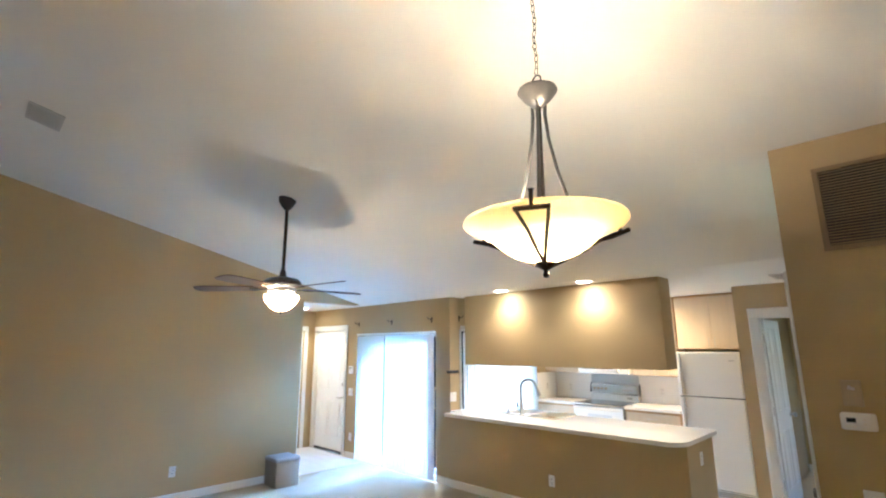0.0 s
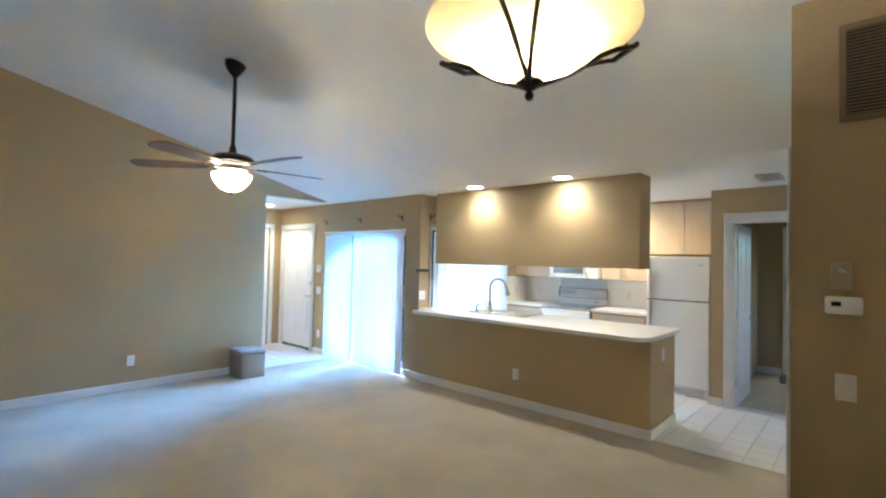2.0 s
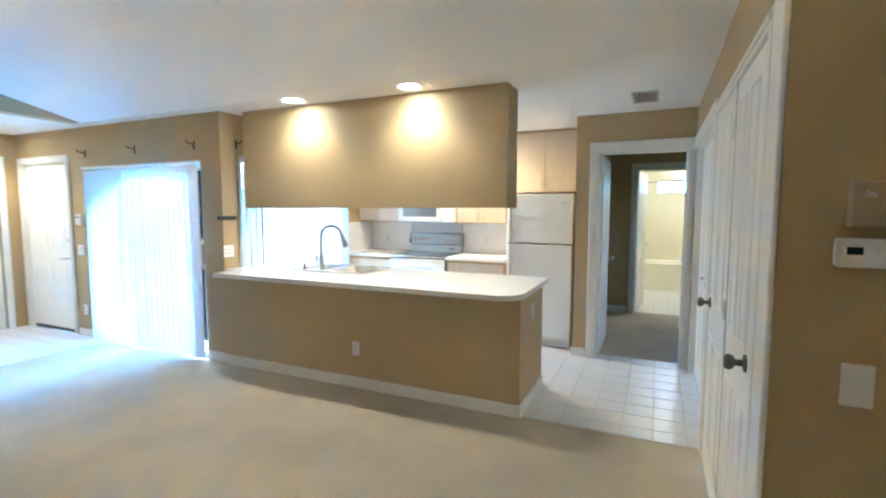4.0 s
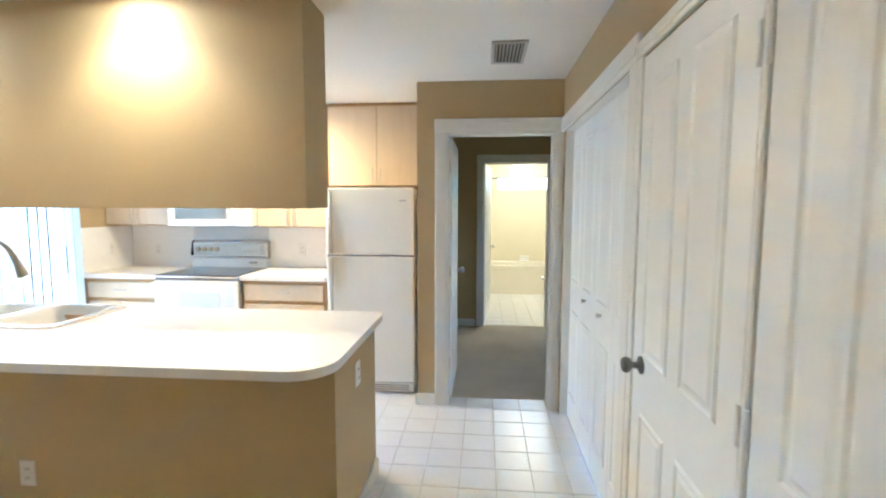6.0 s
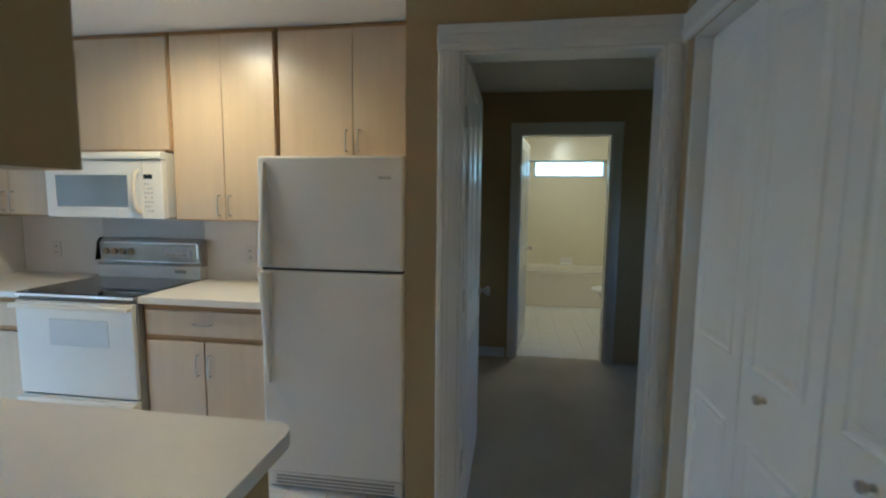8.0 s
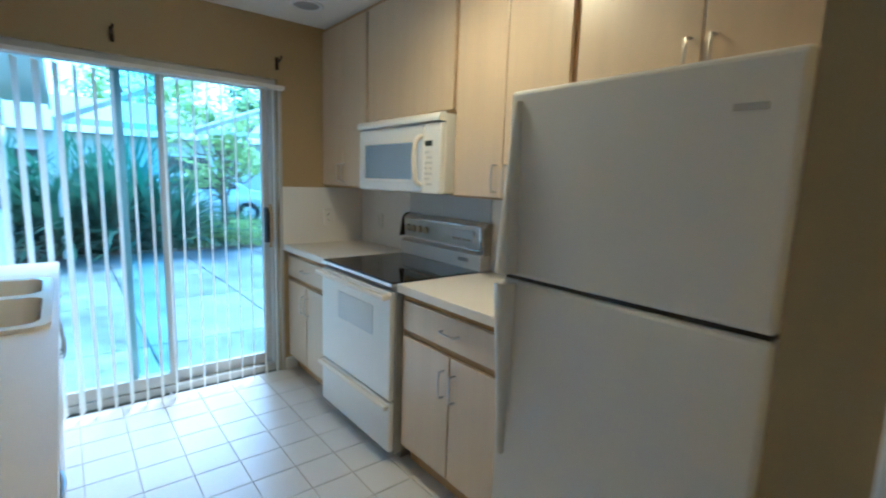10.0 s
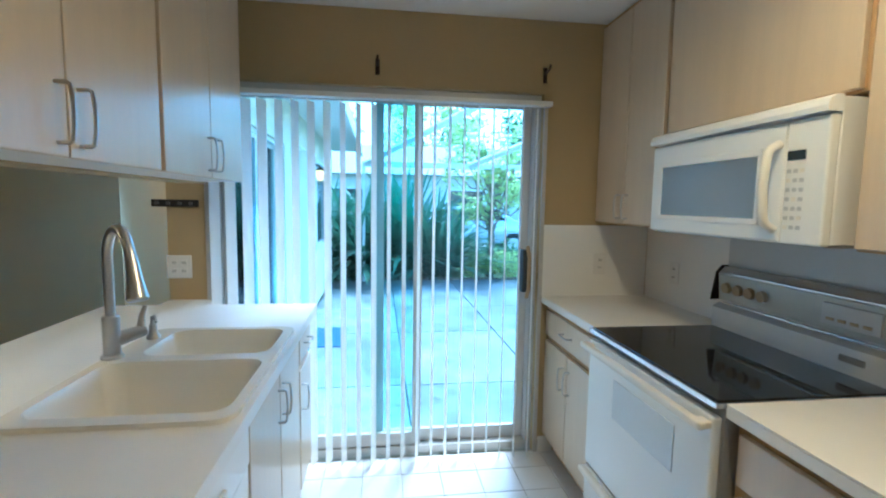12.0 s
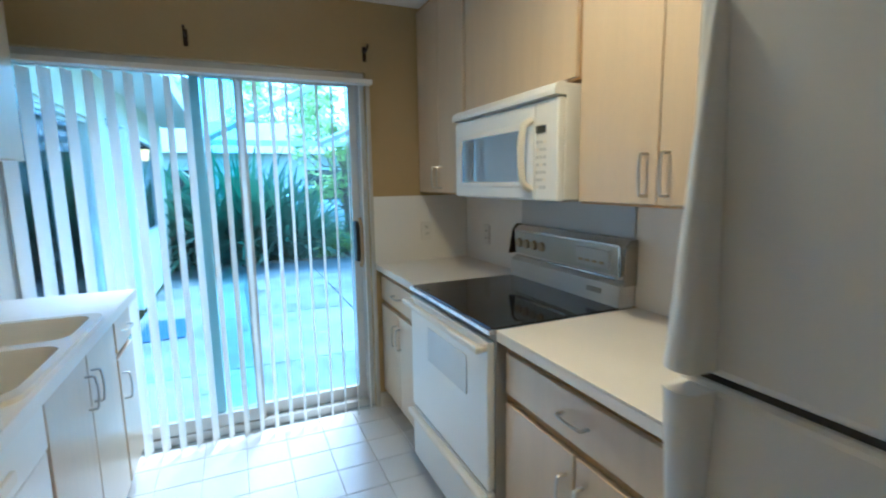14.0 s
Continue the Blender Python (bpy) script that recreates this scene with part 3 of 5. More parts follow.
YF = 6.70   # base cabinet fronts on the back wall
for x0, x1, side in ((X1 + 0.002, -3.625, "beside the sliding door"), (-2.860, -2.118, "between stove and refrigerator")):
    xm = (x0 + x1) / 2
    cabinet("base_cabinet", x0, x1, 0, 0.875, YF, YK - 0.002, [(x0 + 0.02, x1 - 0.02, 0.70, 0.846, "-"), (x0 + 0.02, xm, 0.12, 0.675, "r"), (xm, x1 - 0.02, 0.12, 0.675, "l")], "pale pickled maple base cabinet with oak edges " + side, toe=0.10)
    ct = thing("counter_top", pose(xm, YF, 0.876), "short white laminate counter " + side, "counter")
    part("top", box(x0 - xm, x1 - xm, -0.022, YK - YF - 0.003, 0.0335, 0.038, 0.001, 1), COUNTER, ct)
    part("edge_band", box(x0 - xm, x1 - xm, -0.0215, YK - YF - 0.003, 0, 0.033, 0.002, 1), COUNTER, ct)
YU = 6.97     # upper cabinet fronts
for x0, x1, z0, hand, lab in ((X1 + 0.002, -3.675, 1.33, "RL", "tall pickled maple wall cabinet in the corner"), (-3.667, -2.843, 1.722, "", "pickled maple wall cabinet over the microwave"), (-2.835, -2.18, 1.317, "RL", "tall pickled maple wall cabinet lit by a ceiling can"), (-2.17, -1.292, 1.682, "RL", "pickled maple wall cabinet over the refrigerator")):
    xm = (x0 + x1) / 2
    if hand:
        rows = [(x0 + 0.008, xm, z0 + 0.006, 2.372, "R"), (xm, x1 - 0.008, z0 + 0.006, 2.372, "L")]
    else:
        rows = [(x0 + 0.008, x1 - 0.008, z0 + 0.006, 2.372, "")]
    cabinet("wall_cabinet", x0, x1, z0, 2.398, YU, YK - 0.002, rows, lab, gap=0.002)
# cabinets on the kitchen side of the drop wall
for x0, x1 in ((-4.022, -3.244), (-3.234, -2.42), (-2.41, -1.685)):
    xm = (x0 + x1) / 2
    cab = cabinet("wall_cabinet", x0, x1, 1.512, 2.398, 5.165, 4.962, [(x0 + 0.004, xm, 1.502, 2.38, "R"), (xm, x1 - 0.004, 1.502, 2.38, "L")], "pickled maple wall cabinet hanging over the sink counter", gap=0.002)
    part("underside", box(x0 - xm + 0.001, x1 - xm - 0.001, -0.182, -0.002, -0.008, -0.001, 0.001, 1), PLATE, cab, "white underside panel")
# peninsula base units, facing the kitchen
YP = 5.432
x0, x1 = -4.17, -3.842
cabinet("base_cabinet", x0, x1, 0, 0.875, YP, PY + 0.125, [(x0 + 0.01, x1 - 0.01, 0.70, 0.855, "-"), (x0 + 0.01, x1 - 0.01, 0.12, 0.68, "r")], "narrow pickled maple drawer cabinet at the end of the sink counter", toe=0.10)
x0, x1, xm = -3.838, -3.046, -3.442
sink_cab = cabinet("sink_cabinet", x0, x1, 0, 0.72, YP, PY + 0.125, [(x0 + 0.006, xm, 0.12, 0.846, "r"), (xm, x1 - 0.006, 0.12, 0.846, "l")], "pickled maple cabinet under the sink", toe=0.10)
part("top_rail", box(x0 - xm, x1 - xm, -0.012, -0.001, 0.722, 0.872, 0.002), OAK, sink_cab, "oak rail under the counter")
x0, x1 = -2.43, PX - 0.125
xm = (x0 + x1) / 2
cabinet("base_cabinet", x0, x1, 0, 0.875, YP, PY + 0.125, [(x0 + 0.01, xm, 0.70, 0.855, "-"), (xm, x1 - 0.01, 0.70, 0.855, "-"), (x0 + 0.01, xm, 0.12, 0.68, "r"), (xm, x1 - 0.01, 0.12, 0.68, "l")], "pickled maple base cabinet near the end of the peninsula", toe=0.10)
dish = thing("dishwasher", pose(-2.738, YP - 0.03, 0), "white built-in dishwasher under the counter", "dishwasher")
part("body", box(-0.30, 0.30, -0.55, 0, 0.03, 0.87, 0.003), WHITEAPP, dish)
part("door", box(-0.296, 0.296, 0.0, 0.03, 0.12, 0.72, 0.006), WHITEAPP, dish)
cpn = part("control_panel", box(-0.296, 0.296, 0.0, 0.034, 0.725, 0.868, 0.006), WHITEAPP, dish)
part("latch", box(-0.08, 0.08, 0.034, 0.046, 0.76, 0.79, 0.004), CREAM, cpn)
part("toe_panel", box(-0.29, 0.29, -0.04, -0.002, 0.0, 0.115, 0.003), BLACK, dish)

# backsplash
setting("trim_backsplash_back", box(X1 + 0.010, -1.288, YK - 0.008, YK, 0.9145, 1.345), SPLASH, "white laminate backsplash behind the counters", "backsplash")
setting("trim_backsplash_side", box(X1, X1 + 0.009, 6.675, YK - 0.009, 0.9145, 1.314), SPLASH, "white laminate backsplash on the side wall", "backsplash")
setting("trim_stove_panel", box(-3.64, -2.88, YK - 0.014, YK - 0.009, 0.80, 1.34), STEELPANEL, "grey metal panel behind the stove", "panel")

# ---- stove ----
SW = 0.755
stove = thing("stove", pose(-3.243, 6.653, 0), "white electric range with a black glass top and silver control back", "stove")
part("body", boxes((-SW / 2, SW / 2, 0.03, 0.63, 0.06, 0.895), (-SW / 2 + 0.03, SW / 2 - 0.03, 0.09, 0.6, 0, 0.06)), GREY, stove, "grey enamelled sides")
part("cooktop_frame", box(-SW / 2, SW / 2, 0.0, 0.63, 0.896, 0.913, 0.004), CHROME, stove, "bright metal rim")
part("cooktop", box(-SW / 2 + 0.006, SW / 2 - 0.006, 0.012, 0.56, 0.9135, 0.918, 0.002), BLACKGLASS, stove, "black ceramic glass")
od = part("oven_door", box(-SW / 2 + 0.004, SW / 2 - 0.004, 0.0, 0.028, 0.335, 0.872, 0.008), WHITEAPP, stove)
part("window", box(-0.155, 0.215, -0.003, 0.0, 0.625, 0.775, 0.002), OVENGLASS, od, "grey oven window")
part("handle", box(-SW / 2 + 0.004, SW / 2 - 0.004, -0.045, -0.018, 0.835, 0.862, 0.009, 3), CREAM, od, "long cream bar handle")
for sx in (-SW / 2 + 0.03, SW / 2 - 0.03):
    part("handle_post", box(sx - 0.02, sx + 0.02, -0.03, 0.002, 0.838, 0.858, 0.004), CREAM, od)
dr = part("drawer", box(-SW / 2 + 0.004, SW / 2 - 0.004, 0.0, 0.03, 0.07, 0.325, 0.008), WHITEAPP, stove)
part("handle", box(-SW / 2 + 0.004, SW / 2 - 0.004, -0.03, 0.002, 0.292, 0.32, 0.009, 3), CREAM, dr, "long cream bar handle")
bg = part("backguard", prism([(0.555, 0.918), (0.63, 0.918), (0.63, 1.172), (0.60, 1.172), (0.575, 1.145), (0.585, 1.02), (0.555, 1.0)], -SW / 2, SW / 2, "x"), STEEL, stove, "brushed steel control back")
part("side_cap", prism([(0.545, 1.03), (0.62, 1.03), (0.62, 1.178), (0.59, 1.178), (0.565, 1.15)], -SW / 2 - 0.006, -SW / 2 - 0.0005, "x"), BLACK, bg, "black end cap")
part("side_cap", prism([(0.57, 1.0), (0.63, 1.0), (0.63, 1.172), (0.60, 1.172), (0.57, 1.14)], SW / 2 + 0.0005, SW / 2 + 0.006, "x"), GREY, bg, "grey end cap")
for z in (1.147, 1.022):
    part("chrome_strip", box(-SW / 2 + 0.05, SW / 2 - 0.022, 0.562 if z > 1.1 else 0.556, 0.578, z, z + 0.007, 0.002), CHROME, bg, "chrome strip")
part("control_panel", prism([(0.574, 1.034), (0.582, 1.034), (0.575, 1.142), (0.567, 1.142)], -SW / 2 + 0.015, SW / 2 - 0.015, "x"), PANELGLASS, bg, "pale grey glass control panel")
part("chrome_strip", prism([(0.566, 1.03), (0.572, 1.03), (0.566, 1.147), (0.560, 1.147)], SW / 2 - 0.021, SW / 2 - 0.013, "x"), CHROME, bg, "chrome strip")
for k in range(4):
    part("knob", tube([(-0.315 + k * 0.062, 0.578, 1.09), (-0.315 + k * 0.062, 0.555, 1.088)], [0.024, 0.021], 16), BEIGE, bg, "beige control knob", True)
part("clock_panel", box(0.12, 0.31, 0.560, 0.572, 1.055, 1.125, 0.002), STEELPANEL, bg, "grey clock panel")
part("badge", box(0.20, 0.28, 0.550, 0.557, 0.955, 0.975, 0.002), GREY, bg, "small grey badge")
for k in range(4):
    part("button", box(0.14 + k * 0.04, 0.165 + k * 0.04, 0.556, 0.561, 1.07, 1.08, 0.001), BEIGE, bg)

# ---- microwave ----
mwv = thing("microwave", pose(-3.252, 6.910, 1.322), "white over-the-range microwave with a grey window", "microwave")
MW = 0.786
part("body", box(-MW / 2, MW / 2, 0.03, 0.388, 0.008, 0.39, 0.004), WHITEAPP, mwv)
part("vent_hood", prism([(-0.014, 0.352), (0.03, 0.350), (0.03, 0.394), (0.012, 0.394), (-0.008, 0.384), (-0.016, 0.366)], -MW / 2 - 0.002, MW / 2 + 0.002, "x"), WHITEAPP, mwv, "sloping white vent lip")
part("underside", box(-MW / 2 + 0.01, MW / 2 - 0.01, 0.02, 0.385, 0.0, 0.008, 0.002), GREY, mwv, "grey underside")
md = part("door", box(-MW / 2, 0.262, 0.0, 0.03, 0.004, 0.345, 0.008), WHITEAPP, mwv)
part("window_rim", boxes((-0.347, 0.185, -0.004, 0.0, 0.052, 0.070), (-0.347, 0.185, -0.004, 0.0, 0.258, 0.280), (-0.347, -0.318, -0.004, 0.0, 0.070, 0.258), (0.166, 0.185, -0.004, 0.0, 0.070, 0.258), bevel=0.0015), PLATE, md)
part("window", box(-0.318, 0.166, -0.002, 0.0, 0.070, 0.258), GREYGLASS, md, "grey mesh window")
hp = [(0.242, -0.002, 0.042), (0.242, -0.026, 0.055)] + [(0.242, -0.036 - 0.010 * math.sin(math.pi * i / 6), 0.07 + 0.19 * i / 6) for i in range(7)] + [(0.242, -0.026, 0.272), (0.242, -0.002, 0.285)]
part("handle", tube(hp, 0.013, 10), CREAM, md, "curved cream handle", True)
cp = part("control_panel", box(0.265, MW / 2, 0.0, 0.03, 0.004, 0.345, 0.006), WHITEAPP, mwv)
part("display", box(0.272, 0.328, -0.003, 0.001, 0.236, 0.262, 0.001), TINT, cp, "dark blue-black display")
for r in range(7):
    for c in range(3):
        part("button", box(0.272 + c * 0.021, 0.286 + c * 0.021, -0.0012, 0.001, 0.045 + r * 0.026, 0.056 + r * 0.026, 0.001), STEELPANEL if (r * 3 + c) % 5 else CREAM, cp)

# ---- refrigerator ----
fridge = thing("refrigerator", pose(-1.691, 6.515, 0), "white top-freezer refrigerator in the alcove", "refrigerator")
FW = 0.354
part("body", box(-FW + 0.004, FW - 0.004, 0.062, 0.74, 0.03, 1.645, 0.006), WHITEAPP, fridge)
fd = part("freezer_door", box(-FW, FW, 0.0, 0.058, 1.124, 1.652, 0.014, 3), WHITEAPP, fridge)
ld = part("fridge_door", box(-FW, FW, 0.0, 0.058, 0.095, 1.114, 0.014, 3), WHITEAPP, fridge)
part("gasket", box(-FW + 0.01, FW - 0.01, 0.012, 0.06, 1.112, 1.126), BLACK, fridge, "dark gap between the doors")


def fridge_handle(d, z_end, z_start):
    bm = bmesh.new()
    n, m_ = 16, 10
    rings = []
    for i in range(n + 1):
        s = i / n
        z = z_start + (z_end - z_start) * s
        out = 0.014 + 0.040 * (1 - s) ** 0.8
        w = 0.010 + 0.016 * (1 - s)
        ring = [(-w, 0.0)] + [(-w * math.cos(math.pi * k / m_), out - 0.018 + 0.018 * math.sin(math.pi * k / m_)) for k in range(m_ + 1)] + [(w, 0.0)]
        rings.append([bm.verts.new((-FW + 0.038 + dx, -max(0.0, y), z)) for dx, y in ring])
    for a, b in zip(rings, rings[1:]):
        for k in range(len(a)):
            j = (k + 1) % len(a)
            bm.faces.new((a[k], a[j], b[j], b[k]))
    bm.faces.new(rings[0])
    bm.faces.new(rings[-1][::-1])
    bmesh.ops.recalc_face_normals(bm, faces=list(bm.faces))
    return part("handle", bm, WHITEAPP, d, "white curved full-height handle", True)


fridge_handle(fd, 1.62, 1.135)
fridge_handle(ld, 0.56, 1.106)
part("badge", box(0.235, 0.295, -0.002, 0.002, 1.545, 1.559, 0.001), STEELPANEL, fd, "small silver badge")
tg = part("toe_grille", box(-FW + 0.01, FW - 0.01, 0.02, 0.06, 0.012, 0.085, 0.004), WHITEAPP, fridge)
for k in range(3):
    part("slot", box(-FW + 0.05, FW - 0.05, 0.017, 0.021, 0.026 + k * 0.018, 0.034 + k * 0.018), GREY, tg, "dark grille slot")

# ---- sliding doors and blinds ----


def slider(name, m, w, h, label, handle_side=1):
    """Aluminium sliding door along local x from 0 to w, in the wall's thickness, inside towards -y."""
    top = thing(name, m, label, "sliding door", kind="structure")
    part("frame", boxes((0, 0.035, 0, 0.09, 0, h), (w - 0.035, w, 0, 0.09, 0, h), (0.035, w - 0.035, 0, 0.09, h - 0.035, h), (0.035, w - 0.035, 0, 0.09, 0.0, 0.045), bevel=0.002), ALU, top, "weathered aluminium frame")
    for a, b, yo in ((0.036, w / 2 + 0.215, 0.015), (w / 2 - 0.04, w - 0.036, 0.055)):
        s = part("sash", boxes((a, a + 0.046, yo, yo + 0.03, 0.047, h - 0.037), (b - 0.046, b, yo, yo + 0.03, 0.047, h - 0.037), (a + 0.046, b - 0.046, yo, yo + 0.03, h - 0.068, h - 0.037), (a + 0.046, b - 0.046, yo, yo + 0.03, 0.047, 0.12), bevel=0.002), ALU, top, "aluminium sash")
        pane = part("pane", box(a + 0.046, b - 0.046, yo + 0.012, yo + 0.018, 0.12, h - 0.068), GLASS, s, "clear glass pane")
        pane.visible_shadow = False
    hx = w - 0.07 if handle_side > 0 else 0.07
    hd = part("handle", box(hx - 0.014, hx + 0.014, -0.022, 0.054, 0.93, 1.17, 0.006), BLACK, top, "black latch plate")
    part("grip", tube([(hx + 0.012, -0.018, 0.90), (hx + 0.016, -0.045, 0.96), (hx + 0.016, -0.045, 1.13), (hx + 0.012, -0.018, 1.19)], 0.011, 8), OAK, hd, "wooden grip", True)
    return top


slider("window_1", pose(X1 - 0.04, 4.93, 0, 0, 0, 90), 1.725, 2.02, "aluminium sliding patio door in the kitchen wall")
slider("window_2", pose(-6.335, Y1 + 0.06, 0), 1.76, 1.945, "aluminium sliding patio door of the living room")


def blinds(name, m, w, h, n, turn, label, gap_at=None, vinyl=SLAT):
    """Vertical blinds along local x, hanging at y = 0; turn: degrees of each slat from the wall."""
    top = thing(name, m, label, "blinds")
    rail = part("head_rail", box(-0.02, w + 0.03, -0.03, 0.025, h - 0.004, h + 0.022, 0.004), PLATE, top, "white head rail")
    hw, curve = 0.0445, 0.006
    bm = bmesh.new()
    prev = None
    for i in range(7):
        s = i / 6 * 2 - 1
        o = curve * (1 - s * s)
        row = [bm.verts.new((s * hw, o + d, z)) for z in (0.018, h - 0.02) for d in (0.0, 0.0012)]
        if prev:
            for a, b in ((0, 2), (3, 1), (2, 3), (1, 0)):
                bm.faces.new((prev[a], prev[b], row[b], row[a]))
        prev = row
    bmesh.ops.recalc_face_normals(bm, faces=list(bm.faces))
    slat = data_of("slat", bm, vinyl, True)
    rng = random.Random(name)
    for i in range(n):
        x = (i + 0.5) * w / n
        if gap_at and gap_at[0] < x < gap_at[1]:
            continue
        ob = new("slat", slat)
        ob.parent = top
        ob.matrix_local = pose(x, rng.uniform(-0.002, 0.002), 0, 0, rng.uniform(-0.15, 0.15), turn + rng.uniform(-2.5, 2.5))
    return top


blinds("vertical_blinds", pose(X1 + 0.055, 4.925, 0, 0, 0, 90), 1.72, 1.943, 22, 75.0, "white vertical blinds turned open over the kitchen patio door")
blinds("vertical_blinds", pose(-6.335, Y1 - 0.055, 0), 1.76, 1.925, 22, 40.0, "white vertical blinds drawn nearly shut over the patio door", (0.64, 0.70), SHUTSLAT)
setting("trim_slider_kitchen", boxes((X1, X1 + 0.014, 4.905, 4.93, 0, 1.965), (X1, X1 + 0.014, 6.655, 6.675, 0, 1.965)), ALU, "aluminium edge strip round the patio door", "trim")


def rod_hook(m):
    t = thing("curtain_hook", m, "dark bronze curtain rod bracket still fixed to the wall", "bracket", "curtain brackets")
    part("plate", box(-0.011, 0.011, -0.006, 0, -0.045, 0.035, 0.002), BRONZE, t)
    part("arm", tube([(0, -0.004, 0.0), (0, -0.05, 0.005), (0, -0.075, 0.012), (0, -0.085, 0.03)], 0.006, 8), BRONZE, t, smooth=True)
    return t


hk = rod_hook(pose(-6.41, Y1, 2.11))
for x in (-5.545, -4.65):
    copy_thing(hk, pose(x, Y1, 2.11))
for y in (4.90, 5.762, 6.655):
    copy_thing(hk, pose(X1, y, 2.12, 0, 0, 90))

rack = thing("key_rack", pose(X1, 4.765, 1.404, 0, 0, 90), "black wall rail with four small key knobs", "key rack")
part("rail", box(-0.11, 0.11, -0.014, 0, -0.018, 0.018, 0.003), BLACK, rack)
for k in range(4):
    part("knob", tube([(-0.08 + k * 0.053, -0.014, 0), (-0.08 + k * 0.053, -0.03, 0)], [0.007, 0.010], 10), PEWTER, rack, "dark key knob", True)


def wall_plate(m, label, slots="outlet", gang=1, mat_=None):
    t = thing("outlet" if slots == "outlet" else "light_switch", m, label, "outlet" if slots == "outlet" else "switch")
    w = 0.036 * (1 + 0.64 * (gang - 1))
    part("plate", box(-w, w, -0.006, 0, -0.058, 0.058, 0.003), mat_ or PLATE, t)
    for g in range(gang):
        cx = (g - (gang - 1) / 2) * 0.046
        if slots == "outlet":
            for z in (-0.021, 0.021):
                s = part("socket", box(cx - 0.015, cx + 0.015, -0.0075, -0.006, z - 0.014, z + 0.014, 0.001), mat_ or PLATE, t)
                for dx in (-0.006, 0.006):
                    part("slot", box(cx + dx - 0.0016, cx + dx + 0.0016, -0.0082, -0.0074, z - 0.006, z + 0.006), BLACK, s)
        else:
            part("rocker", prism([(-0.006, -0.034), (-0.009, -0.034), (-0.013, 0.034), (-0.006, 0.034)], cx - 0.017, cx + 0.017, "x"), mat_ or PLATE, t)
    return t


wall_plate(pose(LX, 2.007, 0.328, 0, 0, 90), "white wall outlet low on the tan wall")
wall_plate(pose(-2.79, PY, 0.334), "white wall outlet low on the peninsula")
wall_plate(pose(-6.574, Y1, 0.318), "white wall outlet near the entry")
wall_plate(pose(-6.596, Y1, 1.014), "white double switch beside the entry door", "switch", 2)
keypad = thing("alarm_keypad", pose(-6.59, Y1, 1.366), "small white alarm keypad on the wall beside the entry door", "keypad")
part("case", box(-0.055, 0.055, -0.022, 0.0, -0.06, 0.06, 0.006, 2), PLATE, keypad)
part("display", box(-0.038, 0.038, -0.0235, -0.021, 0.015, 0.042), GREY, keypad, "grey display window")
for k in range(6):
    part("button", box(-0.036 + 0.027 * (k % 3), -0.018 + 0.027 * (k % 3), -0.025, -0.021, -0.042 + 0.022 * (k // 3), -0.029 + 0.022 * (k // 3), 0.001), CREAM, keypad)
wall_plate(pose(PX, 5.038, 0.71, 0, 0, 90), "white outlet on the end of the peninsula")
wall_plate(pose(X1, 4.772, 1.084, 0, 0, 90), "white double outlet above the bar top", "outlet", 2)
wall_plate(pose(X1 + 0.009, 7.01, 1.098, 0, 0, 90), "white outlet on the side backsplash")
wall_plate(pose(-4.02, YK - 0.008, 1.083), "white outlet on the backsplash")
wall_plate(pose(-2.55, YK - 0.008, 1.085), "white outlet on the backsplash beside the stove")
wall_plate(pose(-0.047, YT, 1.026), "white rocker switch under the thermostat", "switch")

th = thing("thermostat", pose(-0.054, YT, 1.379), "white digital thermostat with a small grey screen", "thermostat")
part("case", prism(round_rect(-0.064, 0.064, -0.038, 0.038, 0.012, 4), -0.026, 0, "y", 0.003), PLATE, th, smooth=True)
part("screen", box(-0.042, -0.008, -0.0275, -0.0255, -0.004, 0.016, 0.001), TINT, th, "dark grey screen")
for bx, bz in ((0.022, 0.012), (0.022, -0.008), (-0.045, -0.022), (-0.03, -0.022), (-0.015, -0.022)):
    part("button", box(bx - 0.006, bx + 0.006, -0.0275, -0.0255, bz - 0.004, bz + 0.004, 0.001), CREAM, th)
ch = thing("door_chime", pose(-0.060, YT, 1.504), "beige plastic box with a small brass latch above the thermostat", "chime")
part("case", box(-0.036, 0.036, -0.034, 0, -0.058, 0.058, 0.005), BEIGE, ch)
part("latch", tube([(-0.01, -0.036, 0.028), (0.012, -0.040, 0.020)], [0.009, 0.006], 10), NICKEL, ch, "brass-coloured latch", True)


def louvre(name, m, w, h, n, label, mat_, depth=0.012, border=0.02):
    """A grille in the local xz plane that faces -y, its middle at the origin."""
    t = thing(name, m, label, "vent")
    part("frame", boxes((-w / 2, w / 2, -depth, 0, h / 2 - border, h / 2), (-w / 2, w / 2, -depth, 0, -h / 2, -h / 2 + border), (-w / 2, -w / 2 + border, -depth, 0, -h / 2 + border, h / 2 - border), (w / 2 - border, w / 2, -depth, 0, -h / 2 + border, h / 2 - border), bevel=0.002), mat_, t)
    # no duct is built: a thin black sheet gives the darkness between the slats
    part("backing", box(-w / 2 + border, w / 2 - border, -0.003, -0.0005, -h / 2 + border, h / 2 - border), BLACK, t, "black sheet in place of the unlit duct behind the slats")
    pitch = (h - 2 * border) / n
    me = data_of("slat", prism([(-0.011, -0.22 * pitch), (-0.010, -0.28 * pitch), (-0.004, 0.20 * pitch), (-0.005, 0.26 * pitch)], -w / 2 + border, w / 2 - border, "x"), mat_)
    for k in range(n):
        ob = new("slat", me)
        ob.parent = t
        ob.location = (0, 0, -h / 2 + border + (k + 0.5) * pitch)
    return t


